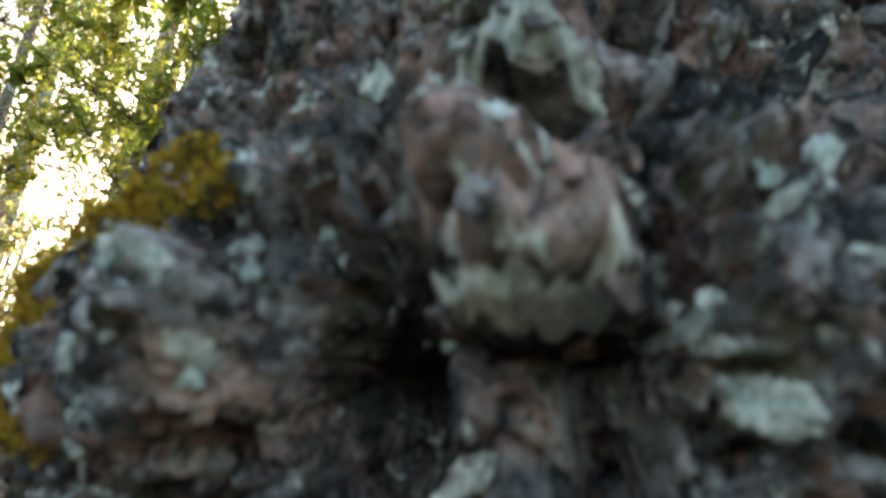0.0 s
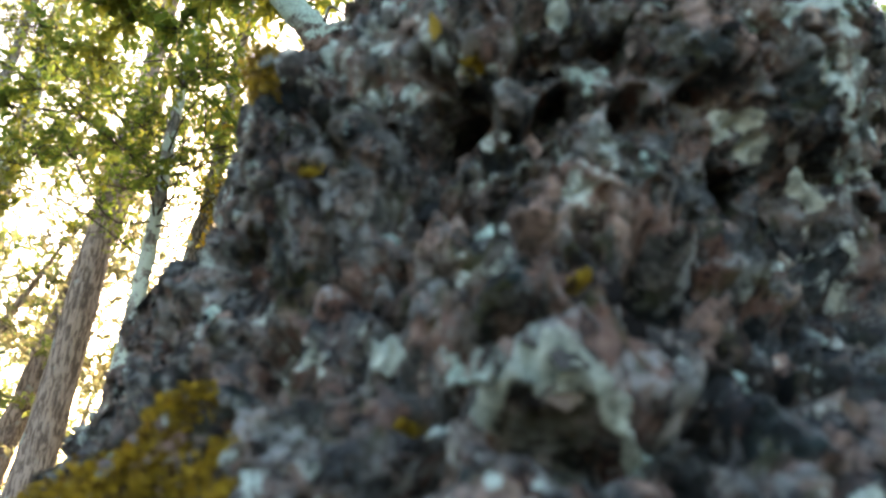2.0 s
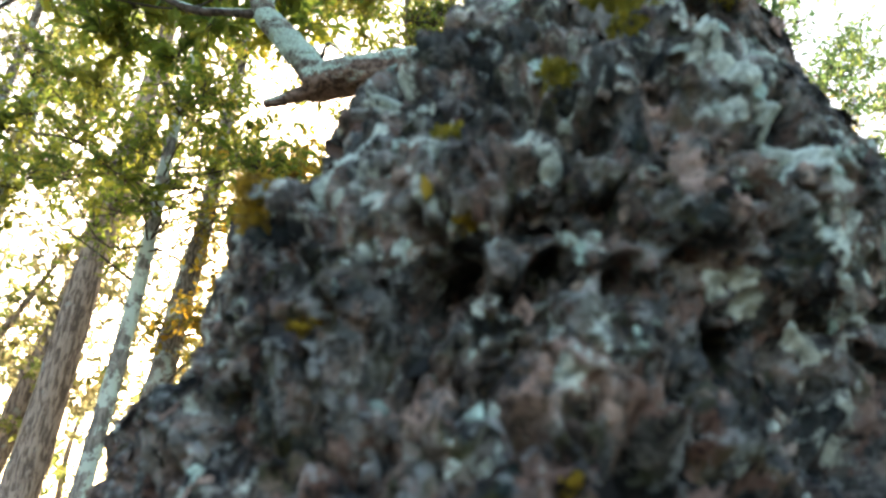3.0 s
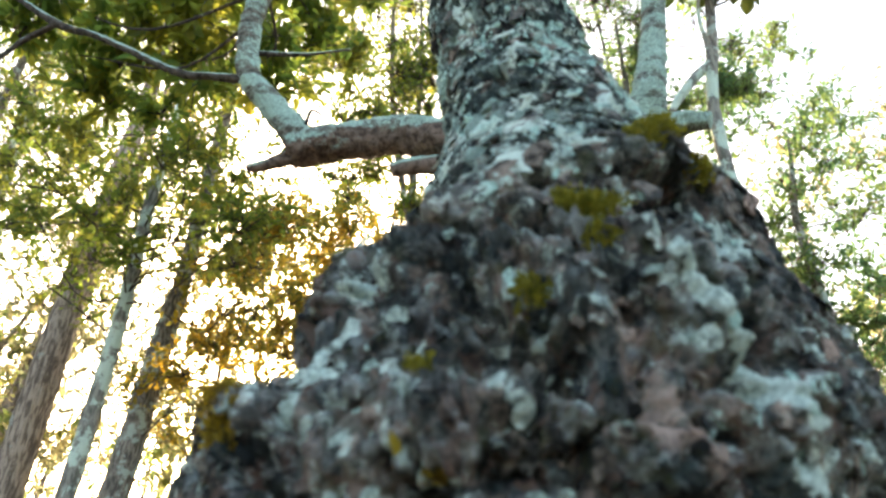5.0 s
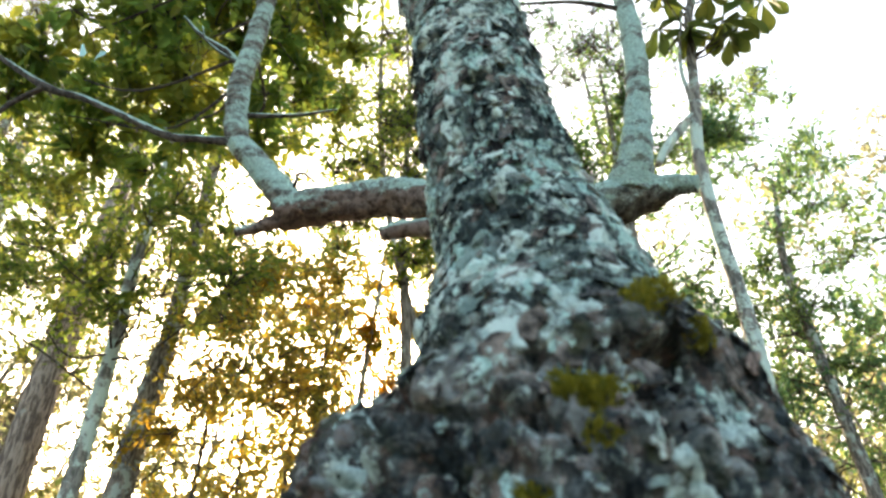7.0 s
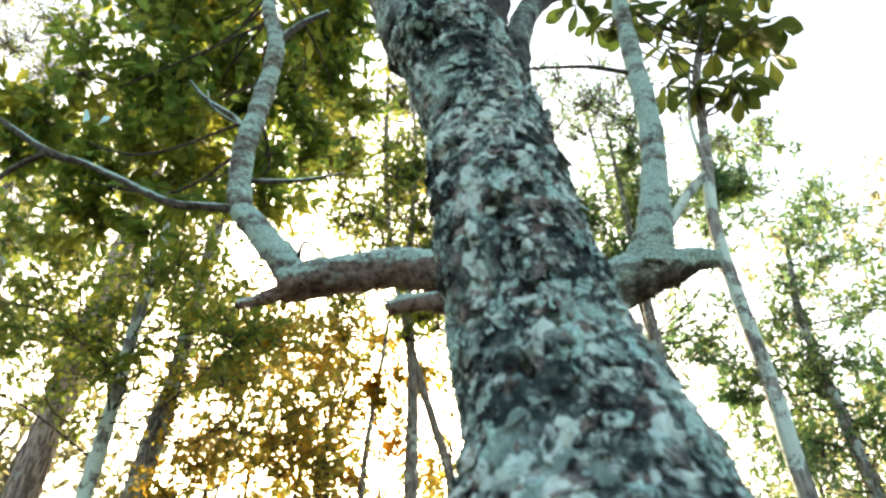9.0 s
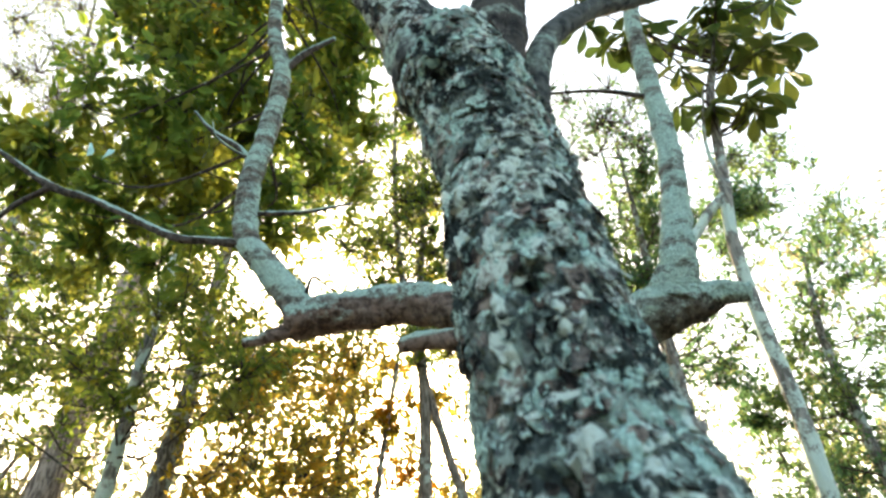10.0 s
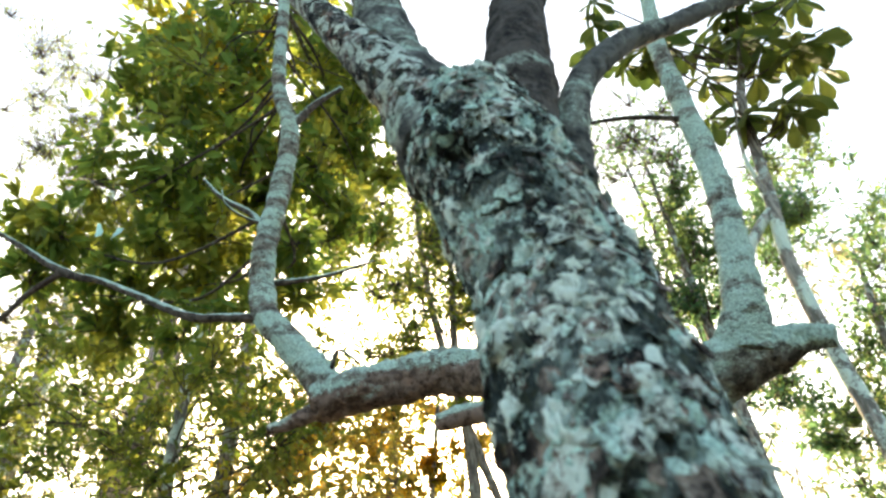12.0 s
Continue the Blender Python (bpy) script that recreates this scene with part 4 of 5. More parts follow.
# ---- other trees of the wood ----
tree("pine_tree", [(-4.75, 7.9, -0.1), (-4.6, 8.0, 1.1), (-4.45, 8.0, 3.0), (-4.42, 8.1, 4.8), (-4.36, 8.25, 6.4), (-4.2, 8.3, 9.0), (-4.1, 8.4, 12)], (0.26, 0.22, 0.19, 0.17, 0.14, 0.11, 0.05),
     "tall tree with brown furrowed bark", PINE_STEM, LEAF_FAR, [(-4.4, 8.0, 8.6, 1.0), (-3.6, 8.4, 9.6, 1.0), (-5.2, 8.6, 9.5, 1.1), (-4.2, 8.2, 11.2, 1.1)], 0.16, 500, 21, sides=18)
HANGING = [(-3.66, 5.2, 4.6, 0.4), (-3.28, 5.2, 4.36, 0.4), (-2.96, 5.2, 4.48, 0.35), (-3.3, 5.2, 3.96, 0.35), (-2.88, 5.2, 4.0, 0.3), (-2.57, 5.2, 4.25, 0.35), (-2.27, 5.2, 4.0, 0.33), (-2.02, 5.2, 4.37, 0.4), (-2.5, 5.3, 3.72, 0.2),
           (-2.1, 6.2, 4.48, 0.4), (-1.81, 6.2, 4.69, 0.4), (-1.43, 6.2, 4.48, 0.4), (-1.95, 6.2, 4.09, 0.4), (-1.5, 6.2, 4.16, 0.4), (-1.67, 6.2, 3.79, 0.35)]
slim = tree("slim_tree", [(-3.0, 6, -0.1), (-2.9, 6, 1.3), (-2.82, 6, 2.4), (-2.77, 6, 3.5), (-2.75, 6, 5.0), (-2.6, 6, 7.0), (-2.5, 6, 8.5)], (0.10, 0.085, 0.078, 0.07, 0.06, 0.045, 0.02),
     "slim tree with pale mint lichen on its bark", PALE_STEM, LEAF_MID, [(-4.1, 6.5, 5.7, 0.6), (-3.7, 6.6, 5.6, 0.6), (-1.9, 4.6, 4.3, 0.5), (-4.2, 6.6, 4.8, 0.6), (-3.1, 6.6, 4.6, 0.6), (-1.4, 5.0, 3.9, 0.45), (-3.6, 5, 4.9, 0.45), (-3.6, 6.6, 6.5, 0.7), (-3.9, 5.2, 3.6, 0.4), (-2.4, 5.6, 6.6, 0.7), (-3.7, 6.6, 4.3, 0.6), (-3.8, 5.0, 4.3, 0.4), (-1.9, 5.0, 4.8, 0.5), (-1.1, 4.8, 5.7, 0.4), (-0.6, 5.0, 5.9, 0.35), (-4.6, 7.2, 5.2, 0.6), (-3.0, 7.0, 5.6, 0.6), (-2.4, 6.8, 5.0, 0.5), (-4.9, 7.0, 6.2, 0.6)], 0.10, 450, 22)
foliage(slim, HANGING, LEAF_MID, 0.105, 105, np.random.default_rng(35), (-3.0, 6, -0.1), [(-2.77, 6, 3.5), (-2.75, 6, 5.0), (-2.6, 6, 7.0)], PALE_STEM, twiggy=24)
tree("grey_tree", [(-3.05, 7, -0.1), (-2.95, 7, 1.2), (-2.84, 7, 2.2), (-2.69, 7, 3.7), (-2.62, 7, 4.4), (-2.5, 7, 7), (-2.4, 7, 9)], (0.17, 0.15, 0.14, 0.12, 0.10, 0.07, 0.03),
     "grey furrowed tree behind the shoots", DARK_STEM, LEAF_GOLD, [(-1.3, 6, 4.5, 0.5), (-1.8, 6, 3.5, 0.65), (-1.1, 7, 4.1, 0.7), (-1.5, 7, 3.4, 0.65), (-2.2, 6.5, 3.0, 0.5), (-2.2, 6.8, 6.8, 0.8), (-1.2, 6.5, 3.4, 0.6), (-0.9, 7, 3.2, 0.6), (-1.8, 6.8, 4.3, 0.6), (-1.5, 6.6, 2.6, 0.6), (-0.8, 6.8, 4.7, 0.45), (-1.6, 6.6, 5.0, 0.5)], 0.098, 520, 23)
tree("far_tree", [(-7.8, 10, -0.2), (-7.5, 10, 4), (-7.3, 10, 7.1), (-7.24, 10, 9.6), (-7.1, 10, 13)], (0.24, 0.2, 0.16, 0.13, 0.06),
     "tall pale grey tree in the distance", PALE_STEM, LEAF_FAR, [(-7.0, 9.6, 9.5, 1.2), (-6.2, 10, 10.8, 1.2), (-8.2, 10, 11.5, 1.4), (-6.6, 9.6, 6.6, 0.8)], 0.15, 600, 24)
def broad_leaf(bow, fold):
    """A long leaf, widest towards its tip, arched along and folded along its midrib. Unit length along y."""
    rows = [(0.0, 0.012), (0.12, 0.03), (0.32, 0.11), (0.55, 0.21), (0.74, 0.23), (0.89, 0.14), (1.0, 0.008)]
    v = [(side * w, u, fold * abs(side) - bow * u * u) for u, w in rows for side in (-1, 0, 1)]
    f = [(r * 3 + k, r * 3 + k + 1, r * 3 + k + 4, r * 3 + k + 3) for r in range(len(rows) - 1) for k in (0, 1)]
    return mesh("leaf", v, f, LEAF_BIG)


def rosette(top, tip, size, rng, shapes, base):
    """A whorl of broad leaves hanging round the end of a twig; each leaf is a part."""
    turn = rng.uniform(0, 6.28)
    count = int(rng.integers(6, 8))
    for k in range(count):
        a = turn + k * 6.283 / count + rng.normal(0, 0.2)
        y = Vector((math.cos(a), math.sin(a), rng.uniform(-1.3, -0.25))).normalized()
        x = y.cross(Vector((rng.normal(0, 0.3), rng.normal(0, 0.3), 1))).normalized()
        m = Matrix((x, y, x.cross(y))).transposed().to_4x4()
        ob = part("leaf", shapes[k % 4], top)
        ob.matrix_basis = Matrix.Translation(np.array(tip) - base + rng.normal(0, 0.012, 3)) @ m @ Matrix.Scale(size * rng.uniform(0.75, 1.15), 4)


young = tree("young_tree", [(2.25, 3.3, -0.1), (2.14, 3.3, 1.2), (2.08, 3.3, 2.1), (2.08, 3.3, 2.7), (2.05, 3.3, 3.3), (2.06, 3.3, 3.85), (2.15, 3.3, 4.36)], (0.062, 0.056, 0.05, 0.047, 0.044, 0.042, 0.042),
     "young tree with broad leaves hanging in rosettes", PALE_STEM, LEAF_BIG, [], 0.18, 0, 25)
young_base = np.array((2.25, 3.3, -0.1))
for way, thick, skin in (
    ([(2.14, 3.3, 4.28), (2.19, 3.3, 4.6), (2.25, 3.3, 4.98), (2.30, 3.28, 5.3), (2.45, 3.25, 5.75), (2.55, 3.2, 6.2), (2.6, 3.2, 6.7)], (0.042, 0.036, 0.036, 0.034, 0.028, 0.02, 0.012), DARK_STEM),
    ([(2.13, 3.3, 4.22), (2.11, 3.28, 4.45), (2.09, 3.26, 4.62), (2.12, 3.25, 4.85), (2.2, 3.2, 5.25)], (0.022, 0.017, 0.014, 0.012, 0.008), PALE_STEM),
    ([(2.13, 3.3, 4.26), (1.98, 3.3, 4.10), (1.83, 3.3, 3.90), (1.76, 3.3, 3.78)], (0.03, 0.034, 0.032, 0.022), PALE_STEM),
):
    part("branch", mesh("branch", *tube(way, thick, 12, 0.04, 0.16, 6, 4, young_base), skin), young)
rng = np.random.default_rng(25)
broad = [broad_leaf(bow, fold) for bow, fold in ((0.10, 0.05), (0.22, 0.08), (0.34, 0.04), (-0.06, 0.10))]
dark_line = glide([(2.19, 3.3, 4.6), (2.25, 3.3, 4.98), (2.30, 3.28, 5.3), (2.45, 3.25, 5.75), (2.55, 3.2, 6.2), (2.6, 3.2, 6.7)], 40)
for tip, spread, count in (((2.47, 3.2, 5.02), 0.12, 3), ((2.22, 3.15, 5.02), 0.06, 2), ((2.05, 3.2, 5.35), 0.12, 2), ((1.68, 3.1, 5.72), 0.14, 4), ((2.42, 3.2, 5.62), 0.14, 4), ((2.80, 3.2, 5.80), 0.15, 4),
                           ((3.02, 3.2, 5.98), 0.14, 4), ((2.05, 3.2, 6.15), 0.2, 5), ((2.5, 3.2, 6.1), 0.18, 5), ((1.4, 3.1, 6.25), 0.15, 3), ((2.85, 3.2, 6.35), 0.2, 4)):
    for _ in range(count):
        end = np.array(tip) + rng.normal(0, 1, 3) * spread * (1, 1, 0.6)
        root = dark_line[int(np.argmin(np.linalg.norm(dark_line - end + (0, 0, 0.25), axis=1)))]
        part("twig", mesh("twig", *tube([root, (root + end) / 2 + (0, 0, -0.05), end], (0.011, 0.008, 0.005), 6, 0.08, 0.1, 5, 1, young_base), TWIG), young)
        rosette(young, end, 0.25, rng, broad, young_base)
tree("thin_tree", [(0.12, 7, -0.1), (0.08, 7, 1.5), (0.07, 7, 3.0), (0.08, 7, 4.2), (0.02, 7, 5.5), (0.07, 7, 6.8), (0.1, 7, 8.0), (0.05, 7, 9.5)], (0.085, 0.08, 0.075, 0.065, 0.05, 0.04, 0.03, 0.015),
     "thin brown tree with sparse leafy twigs", THIN_STEM, LEAF_MID, [(0.25, 7, 6.0, 0.4), (-0.1, 7, 6.8, 0.45), (0.1, 7, 7.6, 0.4), (-0.5, 7, 5.9, 0.4), (0.3, 6.7, 5.2, 0.3), (-0.25, 7, 8.2, 0.4), (-0.6, 7, 6.4, 0.6), (-0.15, 7, 7.4, 0.6), (-0.1, 7, 8.9, 0.7), (0.2, 7, 6.6, 0.4), (-0.7, 7, 5.5, 0.45), (-0.9, 6.6, 7.2, 0.5), (-0.5, 6.4, 6.2, 0.4), (-1.2, 6.4, 7.9, 0.5), (-0.2, 7, 9.1, 0.55), (0.2, 7, 7.4, 0.4), (0.1, 7, 5.2, 0.35)], 0.10, 380, 26,
     [([(0.5, 7, -0.1), (0.6, 7, 1.5), (0.52, 7, 3.0), (0.33, 7, 3.75), (0.11, 7, 4.53), (-0.08, 7, 5.4), (-0.25, 7, 6.5), (-0.33, 7, 8.0), (-0.34, 7, 10.0)], (0.07, 0.065, 0.055, 0.05, 0.05, 0.05, 0.045, 0.04, 0.02))], twig=0.007, twiggy=14)
tree("turning_tree", [(-0.6, 8.2, -0.1), (-0.55, 8.1, 2.0), (-0.5, 8, 3.6), (-0.3, 8, 5.2), (-0.2, 8, 6)], (0.06, 0.05, 0.04, 0.03, 0.01),
     "small tree with orange turning leaves", DARK_STEM, LEAF_RUST, [(-0.6, 8, 4.5, 0.4), (-0.25, 8, 4.75, 0.35), (-0.1, 8.2, 4.1, 0.4), (-0.7, 8.1, 3.6, 0.4)], 0.10, 480, 27)
tree("golden_tree", [(-1.2, 8.6, -0.1), (-1.1, 8.5, 2.0), (-1.05, 8.4, 3.8), (-0.9, 8.4, 5.4)], (0.06, 0.05, 0.04, 0.01),
     "small backlit tree with olive and golden leaves", DARK_STEM, LEAF_GOLD, [(-0.2, 8.2, 5.5, 0.45), (0.3, 8.2, 4.9, 0.4), (-1.3, 8.2, 4.3, 0.6), (-1.0, 8.3, 3.2, 0.6), (-0.9, 8.2, 5.1, 0.5), (0.3, 8.4, 3.6, 0.5), (-0.5, 8.3, 2.8, 0.6), (-1.6, 8.4, 3.4, 0.6)], 0.105, 400, 34)
small_leaved = tree("small_leaved_tree", [(2.4, 5.4, -0.1), (2.3, 5.2, 2.5), (2.2, 5, 4.5), (2.2, 5, 6.5)], (0.07, 0.06, 0.045, 0.015),
     "slender tree with fine dark green leaves", DARK_STEM, LEAF_COOL, [(2.15, 5, 5.9, 0.5), (1.85, 5, 5.3, 0.48), (2.35, 5, 5.5, 0.42), (3.2, 5, 5.6, 0.35), (2.0, 5, 4.8, 0.4)], 0.07, 1350, 28, twiggy=40)
rng = np.random.default_rng(77)
green, woody = crown([(1.3, 4.6, 6.5, 0.45), (1.65, 4.6, 6.8, 0.45), (2.0, 4.6, 6.5, 0.4), (1.6, 4.6, 6.15, 0.5), (2.4, 4.6, 6.7, 0.4), (2.2, 4.6, 6.1, 0.35)], 0.045, 130, rng, (2.4, 5.4, -0.1), 0.8, 0.3, 0.005, 6)
for name, pieces, skin in (("twigwork", woody, TWIG), ("foliage", green, LEAF_COOL)):
    tagged(part(name, mesh(name, *pieces, skin, False), small_leaved), kind="stuff")
tree("bushy_tree", [(4.6, 6.2, -0.1), (4.42, 6, 2.0), (4.36, 6, 3.1), (4.31, 6, 4.0), (4.31, 6, 4.7), (4.42, 6, 5.3), (4.5, 6, 5.8)], (0.08, 0.07, 0.06, 0.052, 0.045, 0.03, 0.01),
     "bushy tree with small bluish green leaves", DARK_STEM, LEAF_COOL, [(4.8, 6, 5.8, 0.55), (5.4, 6, 5.6, 0.55), (4.8, 6, 4.7, 0.65), (4.1, 6, 4.2, 0.5), (3.9, 6.5, 3.6, 0.55), (3.9, 6, 3.2, 0.5), (4.6, 6, 3.4, 0.5), (5.4, 6, 4.2, 0.6), (5.5, 6, 3.0, 0.6), (4.4, 6, 5.2, 0.5), (5.0, 6, 3.9, 0.5), (3.7, 6.5, 2.8, 0.5), (5.9, 6, 5.0, 0.6), (5.5, 6.4, 6.6, 0.4), (4.6, 6, 2.6, 0.5), (5.2, 6, 2.4, 0.5), (3.75, 6.3, 4.2, 0.4), (4.1, 6.3, 4.6, 0.4), (4.3, 6.3, 3.9, 0.45), (3.5, 6.3, 3.9, 0.35), (4.4, 6.3, 3.3, 0.45)], 0.085, 560, 29)

tree("bare_tree", [(-7.2, 8.5, -0.1), (-6.9, 8.5, 4.0), (-6.6, 8.4, 7.0), (-6.4, 8.3, 10.0), (-6.6, 8.2, 12.5), (-7.0, 8.2, 15.0)], (0.12, 0.10, 0.075, 0.055, 0.04, 0.015),
     "far tree with thin sparse twigs", DARK_STEM, LEAF_FAR, [(-6.2, 8.2, 8.0, 0.9), (-5.4, 8.2, 8.6, 0.8), (-6.6, 8.2, 9.4, 1.0), (-5.6, 8.2, 7.2, 0.7), (-6.8, 8, 6.2, 0.7), (-7.5, 8, 11.6, 0.9), (-6.5, 8, 12.0, 0.9), (-5.7, 8, 13.0, 0.9), (-6.7, 8, 10.7, 0.9), (-5.6, 8, 10.8, 0.8), (-7.8, 8, 13.3, 0.9), (-8.4, 8, 15.0, 1.0), (-7.0, 8, 13.8, 0.9)], 0.07, 330, 30, twig=0.006, twiggy=9)

tree("pale_tree", [(-6.6, 10, -0.1), (-6.25, 10, 1.7), (-5.87, 10, 3.42), (-5.6, 10, 4.6), (-5.3, 10, 5.4), (-5.0, 10, 7.5), (-4.8, 10, 10.0)], (0.2, 0.18, 0.16, 0.15, 0.14, 0.11, 0.04),
     "pale grey trunk close behind the brown one", PINE_STEM, LEAF_FAR, [(-4.6, 9.3, 8.8, 1.0), (-5.6, 9.4, 9.3, 0.9)], 0.14, 400, 32)

AIRY = [(4.46, 6.6, 7.04, 0.32), (4.95, 6.6, 7.37, 0.32), (3.97, 6.6, 6.62, 0.32), (4.48, 6.6, 6.45, 0.32), (5.32, 6.6, 7.82, 0.32), (4.47, 6.6, 7.79, 0.32), (4.03, 6.6, 6.15, 0.32), (4.21, 6.6, 8.58, 0.32), (4.57, 6.6, 6.97, 0.32), (4.65, 6.6, 7.83, 0.32), (5.14, 6.6, 8.08, 0.32), (4.09, 6.6, 6.97, 0.32), (3.22, 6.6, 4.93, 0.32), (3.42, 6.6, 4.63, 0.32), (2.99, 6.6, 4.49, 0.32), (3.7, 6.6, 4.93, 0.32)]
twiggy_one = tree("twiggy_tree", [(2.9, 6.4, -0.1), (2.8, 6.3, 3.0), (2.6, 6.2, 5.5), (2.4, 6.0, 7.4), (2.3, 6.0, 8.8)], (0.05, 0.045, 0.035, 0.02, 0.008),
     "thin tree with bare twigs and few leaves", DARK_STEM, LEAF_COOL, [(2.3, 6, 8.0, 0.5), (2.6, 6, 7.4, 0.45), (2.1, 6, 7.4, 0.4), (3.0, 6, 5.1, 0.35), (3.6, 6.6, 5.1, 0.4), (3.2, 5.4, 5.0, 0.3)], 0.05, 170, 33)
foliage(twiggy_one, AIRY, LEAF_COOL, 0.085, 190, np.random.default_rng(36), (2.9, 6.4, -0.1), [(2.8, 6.3, 3.0), (2.6, 6.2, 5.5), (2.4, 6.0, 7.4)], DARK_STEM, twiggy=12)

for n, (x, y, lean, tall) in enumerate(((-2.35, 7.6, 0.25, 5.2), (-1.95, 8.6, -0.2, 5.6), (-1.45, 7.9, 0.35, 5.0), (-1.0, 8.8, 0.15, 5.8), (-0.75, 7.5, -0.3, 4.8), (0.55, 9.2, 0.2, 6.0))):
    sapling = tree("sapling", [(x, y, -0.1), (x + lean * 0.3, y, tall * 0.4), (x + lean * 0.5, y + 0.1, tall * 0.7), (x + lean, y + 0.1, tall)], (0.035, 0.03, 0.022, 0.006),
                   "thin dark sapling with golden backlit leaves", TWIG, LEAF_GOLD, [(x + lean * 0.6, y, tall * 0.72, 0.45), (x + lean, y, tall * 0.95, 0.4), (x - 0.3, y, tall * 0.5, 0.4)], 0.08, 300, 50 + n, sides=8)
    tagged(sapling, group="saplings in the low light")
# two unidentified turquoise spots built as leaves, placed to fit the camera's view
for place, size in (((-1.79, 2.75, 4.13), 0.13), ((-1.9, 2.75, 4.18), 0.10)):
    v, f = leaves(np.zeros((1, 3)), np.array([(0.1, -0.3, -1.0)]), np.array([size]), rng, 1.3, 0.2)
    ob = tagged(new("turquoise_spot", mesh("turquoise_spot", v, f, TURQUOISE_SPOT, False)), "unidentified pale turquoise spot in the foliage, built as a leaf", "leaf", "pale hanging leaves")
    ob.location = place

# ---- far woods behind everything, and unseen ones behind the camera ----
rng = np.random.default_rng(77)
spots, trunks = [], []
# trees from 110 on: unseen behind the camera, added to block low skylight
for n in range(210):
    bearing, away = radians(rng.uniform(-60, 62) if n < 110 else rng.uniform(70, 290)), rng.uniform(11, 30) if n < 110 else rng.uniform(14, 30)
    x, y = away * math.sin(bearing), away * math.cos(bearing)
    tall = away * math.tan(radians(rng.uniform(9, 24) if n < 110 else rng.uniform(8, 17)))
    trunks.append(tube([(x, y, -0.3), (x + rng.normal(0, 0.3), y, tall * 0.5), (x + rng.normal(0, 0.6), y, tall)], (0.12, 0.09, 0.03), 7, 0.6, 0.1, 4, 1))
    for _ in range(5):
        spots.append((x + rng.normal(0, 1.0), y + rng.normal(0, 1.0), tall * rng.uniform(0.3, 1.05), rng.uniform(0.5, 1.0) if n < 110 else rng.uniform(0.7, 1.3)))
green, woody = crown(spots, 0.16, 150, rng, (0, 0, 0), 1.0, 0.3, 0.01)
tagged(new("far_and_added_woods", mesh("far_and_added_woods", *green, LEAF_FAR, False)), "pale sunlit leaves of far woods, unseen ones added behind the camera", "foliage", kind="stuff")
tagged(new("far_and_added_trunks", mesh("far_and_added_trunks", *joined([*trunks, woody]), PINE_STEM)), "slender trunks and twigs of far woods, unseen ones added behind the camera", "trees", kind="stuff")
spots = []
for n in range(480):
    bearing, away = radians(rng.uniform(18, 48) if 330 <= n < 410 else rng.uniform(-50, -4) if n >= 410 else rng.uniform(-56, 22 if n < 230 else -10)), rng.uniform(10, 15)
    spots.append((away * math.sin(bearing), away * math.cos(bearing), 0.8 + away * math.tan(radians(rng.uniform(8, 33))), rng.uniform(0.4, 0.9)))
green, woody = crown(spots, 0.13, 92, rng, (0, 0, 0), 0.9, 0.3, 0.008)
tagged(new("pale_foliage", mesh("pale_foliage", *green, LEAF_HAZED, False)), "thin foliage between the farther trees, haze in its pale colour", "foliage", kind="stuff")
tagged(new("pale_twigs", mesh("pale_twigs", *woody, TWIG)), "fine twigs between the farther trees", "twigs", kind="stuff")
spots = [(-7.6, 11.5, 2.2, 0.9), (-8.6, 12.0, 2.5, 1.0), (-6.8, 11.0, 1.6, 0.9), (-9.3, 12.5, 1.8, 1.0), (-4.1, 12.0, 3.6, 0.7)]
for _ in range(60):
    bearing, away = radians(rng.uniform(-60, 60)), rng.uniform(9, 20)
    spots.append((away * math.sin(bearing), away * math.cos(bearing), rng.uniform(0.2, 1.6), rng.uniform(0.5, 1.0)))
green, woody = crown(spots, 0.13, 280, rng, (0, 0, 0), 1.0, 0.2, 0.008)
tagged(new("undergrowth", mesh("undergrowth", *joined([green, woody]), LEAF_FAR, False)), "yellow-green undergrowth at the foot of the woods", "bushes", kind="stuff")

# ---- bark scales of the near tree, last ----


def scale_shape(rng, sides=9):
    """A curled flake of bark: rim, thinner lip and a raised, uneven face. Unit size, z outwards."""
    a = np.linspace(0, 2 * np.pi, sides, endpoint=False) + rng.uniform(-0.25, 0.25, sides)
    r = rng.uniform(0.45, 1.25, sides)
    flat = np.stack([np.cos(a) * r * rng.uniform(0.5, 0.9), np.sin(a) * r], 1)
    rim = np.column_stack([flat, np.full(sides, -0.55)])
    lip = np.column_stack([flat * 0.96, rng.uniform(0.08, 0.3, sides)])
    face = np.column_stack([flat * rng.uniform(0.35, 0.6), rng.uniform(0.12, 0.42, sides)])
    v = np.vstack([rim, lip, face, [(0, 0, rng.uniform(0.1, 0.35))]])
    f = []
    for j in range(sides):
        k = (j + 1) % sides
        f += [(j, k, sides + k, sides + j), (sides + j, sides + k, 2 * sides + k, 2 * sides + j), (2 * sides + j, 2 * sides + k, 3 * sides)]
    return v, f


rng = np.random.default_rng(41)
shapes = [scale_shape(rng) for _ in range(12)]
normal = np.empty(len(trunk_v) * 3, np.float32)
trunk_data.vertices.foreach_get("normal", normal)
normal = normal.reshape(-1, 3) * 0.25 + trunk_out
normal /= np.linalg.norm(normal, axis=1)[:, None]
facing = trunk_out[:, 1] < 0.1
lichened, pinkish = patches(trunk_p, LICHEN + LICHEN_FOOT + LICHEN_BOSS + SIDE_LICHEN_AND_FLARE + LICHEN_STEM, 70), patches(trunk_p, PINK + PINK_FOOT, 80)


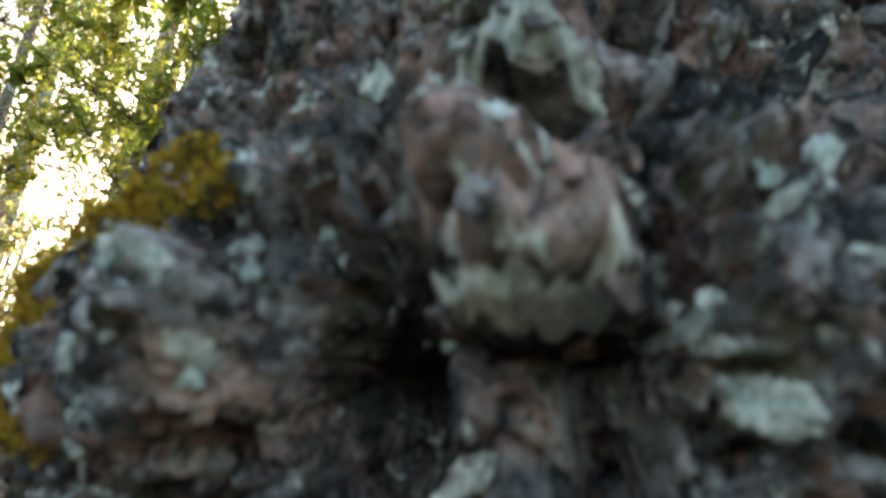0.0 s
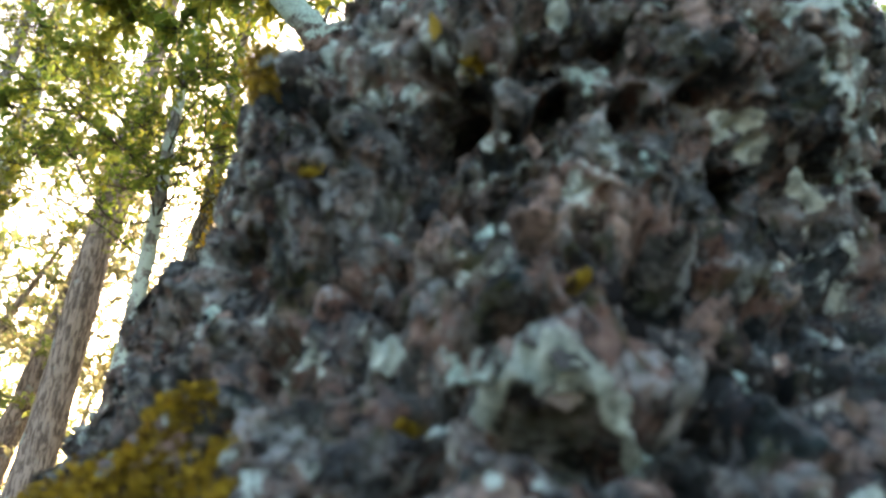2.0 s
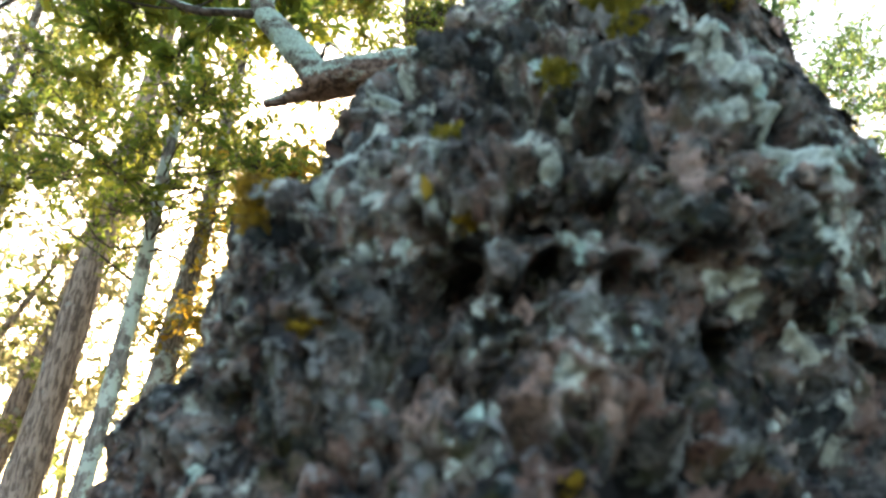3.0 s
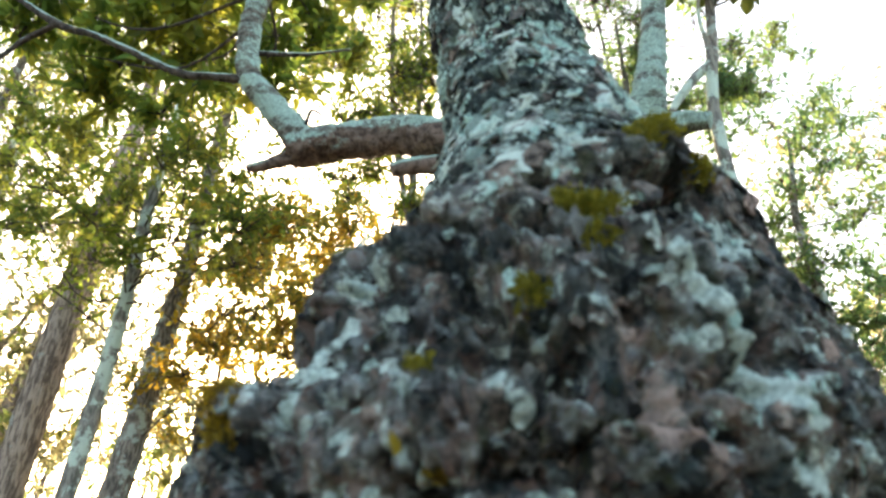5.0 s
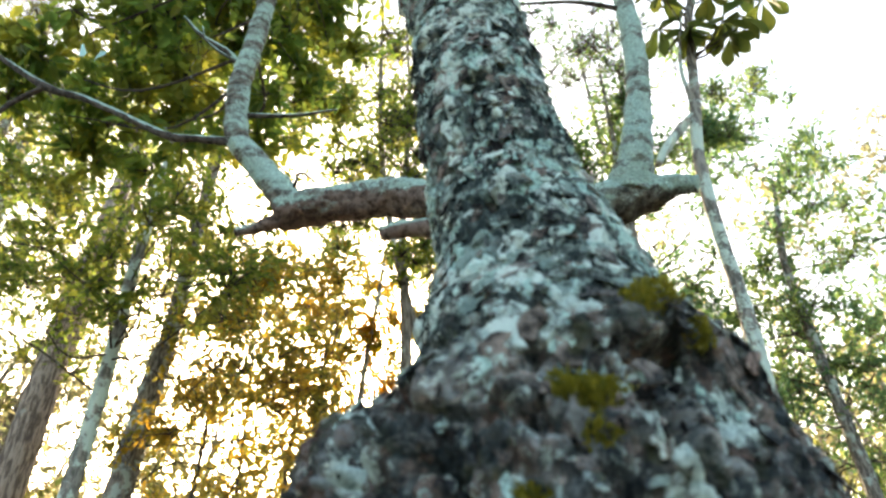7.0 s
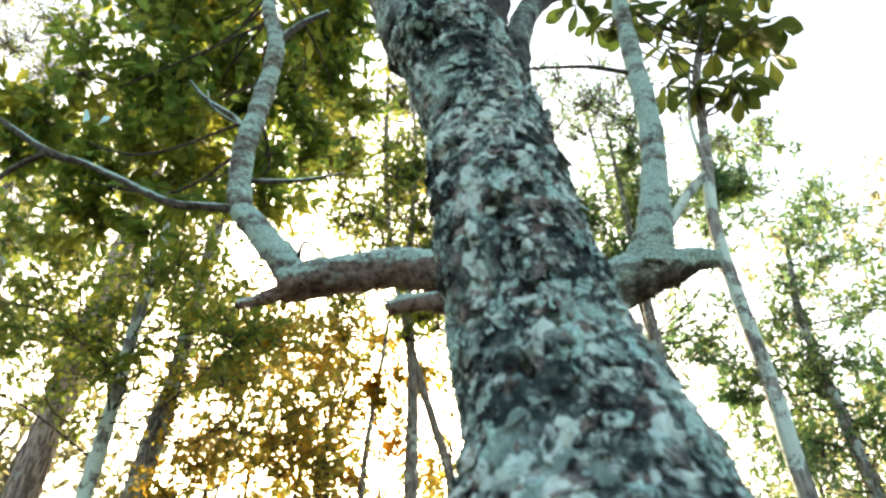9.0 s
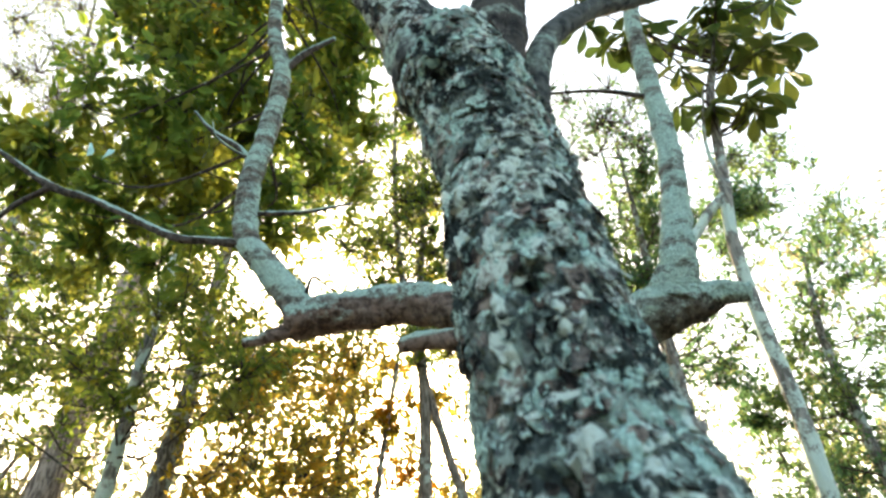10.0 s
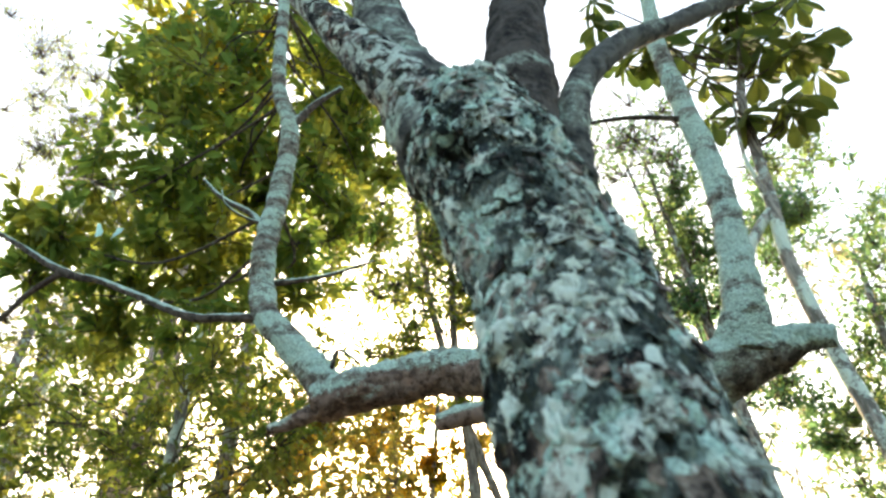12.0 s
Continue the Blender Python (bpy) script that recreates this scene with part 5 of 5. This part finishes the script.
def scale_frames(indices, sizes, thick, rng):
    for i, size, t in zip(indices, sizes, thick):
        z = Vector(normal[i])
        steep = 0.8 if trunk_low[i] > 0.5 else 1.0
        y = (Vector((rng.normal(0, 0.5), rng.normal(0, 0.2), 1.0)) - z * z.z).normalized()
        y = (y - z * y.dot(z)).normalized()
        m = Matrix((y.cross(z), y, z)).transposed().to_4x4()
        m = Matrix.Translation(trunk_v[i]) @ m @ pose(0, 0, 0, rng.normal(-3, 8) * steep, rng.normal(0, 8) * steep, rng.normal(0, 55))
        w = max(lichened[i] - 0.2, 0) * 0.45 + (0.5 if trunk_low[i] < 0.5 else 0.05)
        skin = 1 if rng.uniform() < w else 2 if rng.uniform() < pinkish[i] * 0.8 + (0.04 if trunk_low[i] > 0.5 else 0.0) else 0
        yield m @ Matrix.Diagonal((size, size, t, 1)), skin


# the nearest ones, on the swollen foot, are parts of their own
low_front = np.where(facing & (trunk_p[:, 2] > 0.6) & (trunk_p[:, 2] < 1.25) & (trunk_p[:, 0] > -0.3) & (trunk_p[:, 0] < 0.5))[0]
datas = {}
for m, skin in scale_frames(rng.choice(low_front, 290), rng.uniform(0.006, 0.016, 290), rng.uniform(0.002, 0.005, 290), rng):
    kind = int(rng.integers(12))
    if (kind, skin) not in datas:
        datas[kind, skin] = mesh("bark_scale", *shapes[kind], PLATE_SKINS[skin], False)
    ob = new("bark_scale", datas[kind, skin])
    ob.parent, ob.matrix_basis = near, m

# the rest, too many to tell apart
high_front = np.where(facing & (trunk_p[:, 2] > 1.2))[0]
pool = [(rng.choice(low_front, 600), 0.004, 0.012, 0.0015, 0.004), (rng.choice(high_front, 1300), 0.008, 0.024, 0.0012, 0.0028)]
verts, faces, skins, at = [], [], [], 0
for chosen, a, b, c, d in pool:
    for m, skin in scale_frames(chosen, rng.uniform(a, b, len(chosen)), rng.uniform(c, d, len(chosen)), rng):
        v, f = shapes[int(rng.integers(12))]
        mm = np.array(m)
        verts.append(v @ mm[:3, :3].T + mm[:3, 3])
        faces += [tuple(i + at for i in face) for face in f]
        skins += [skin] * len(f)
        at += len(v)
data = mesh("flaky_bark", np.vstack(verts), faces, PLATES_SKINS[0], False)
for skin in PLATES_SKINS[1:]:
    data.materials.append(skin)
data.polygons.foreach_set("material_index", skins)
tagged(part("flaky_bark", data, near, "small grey and mint bark flakes"), kind="stuff")
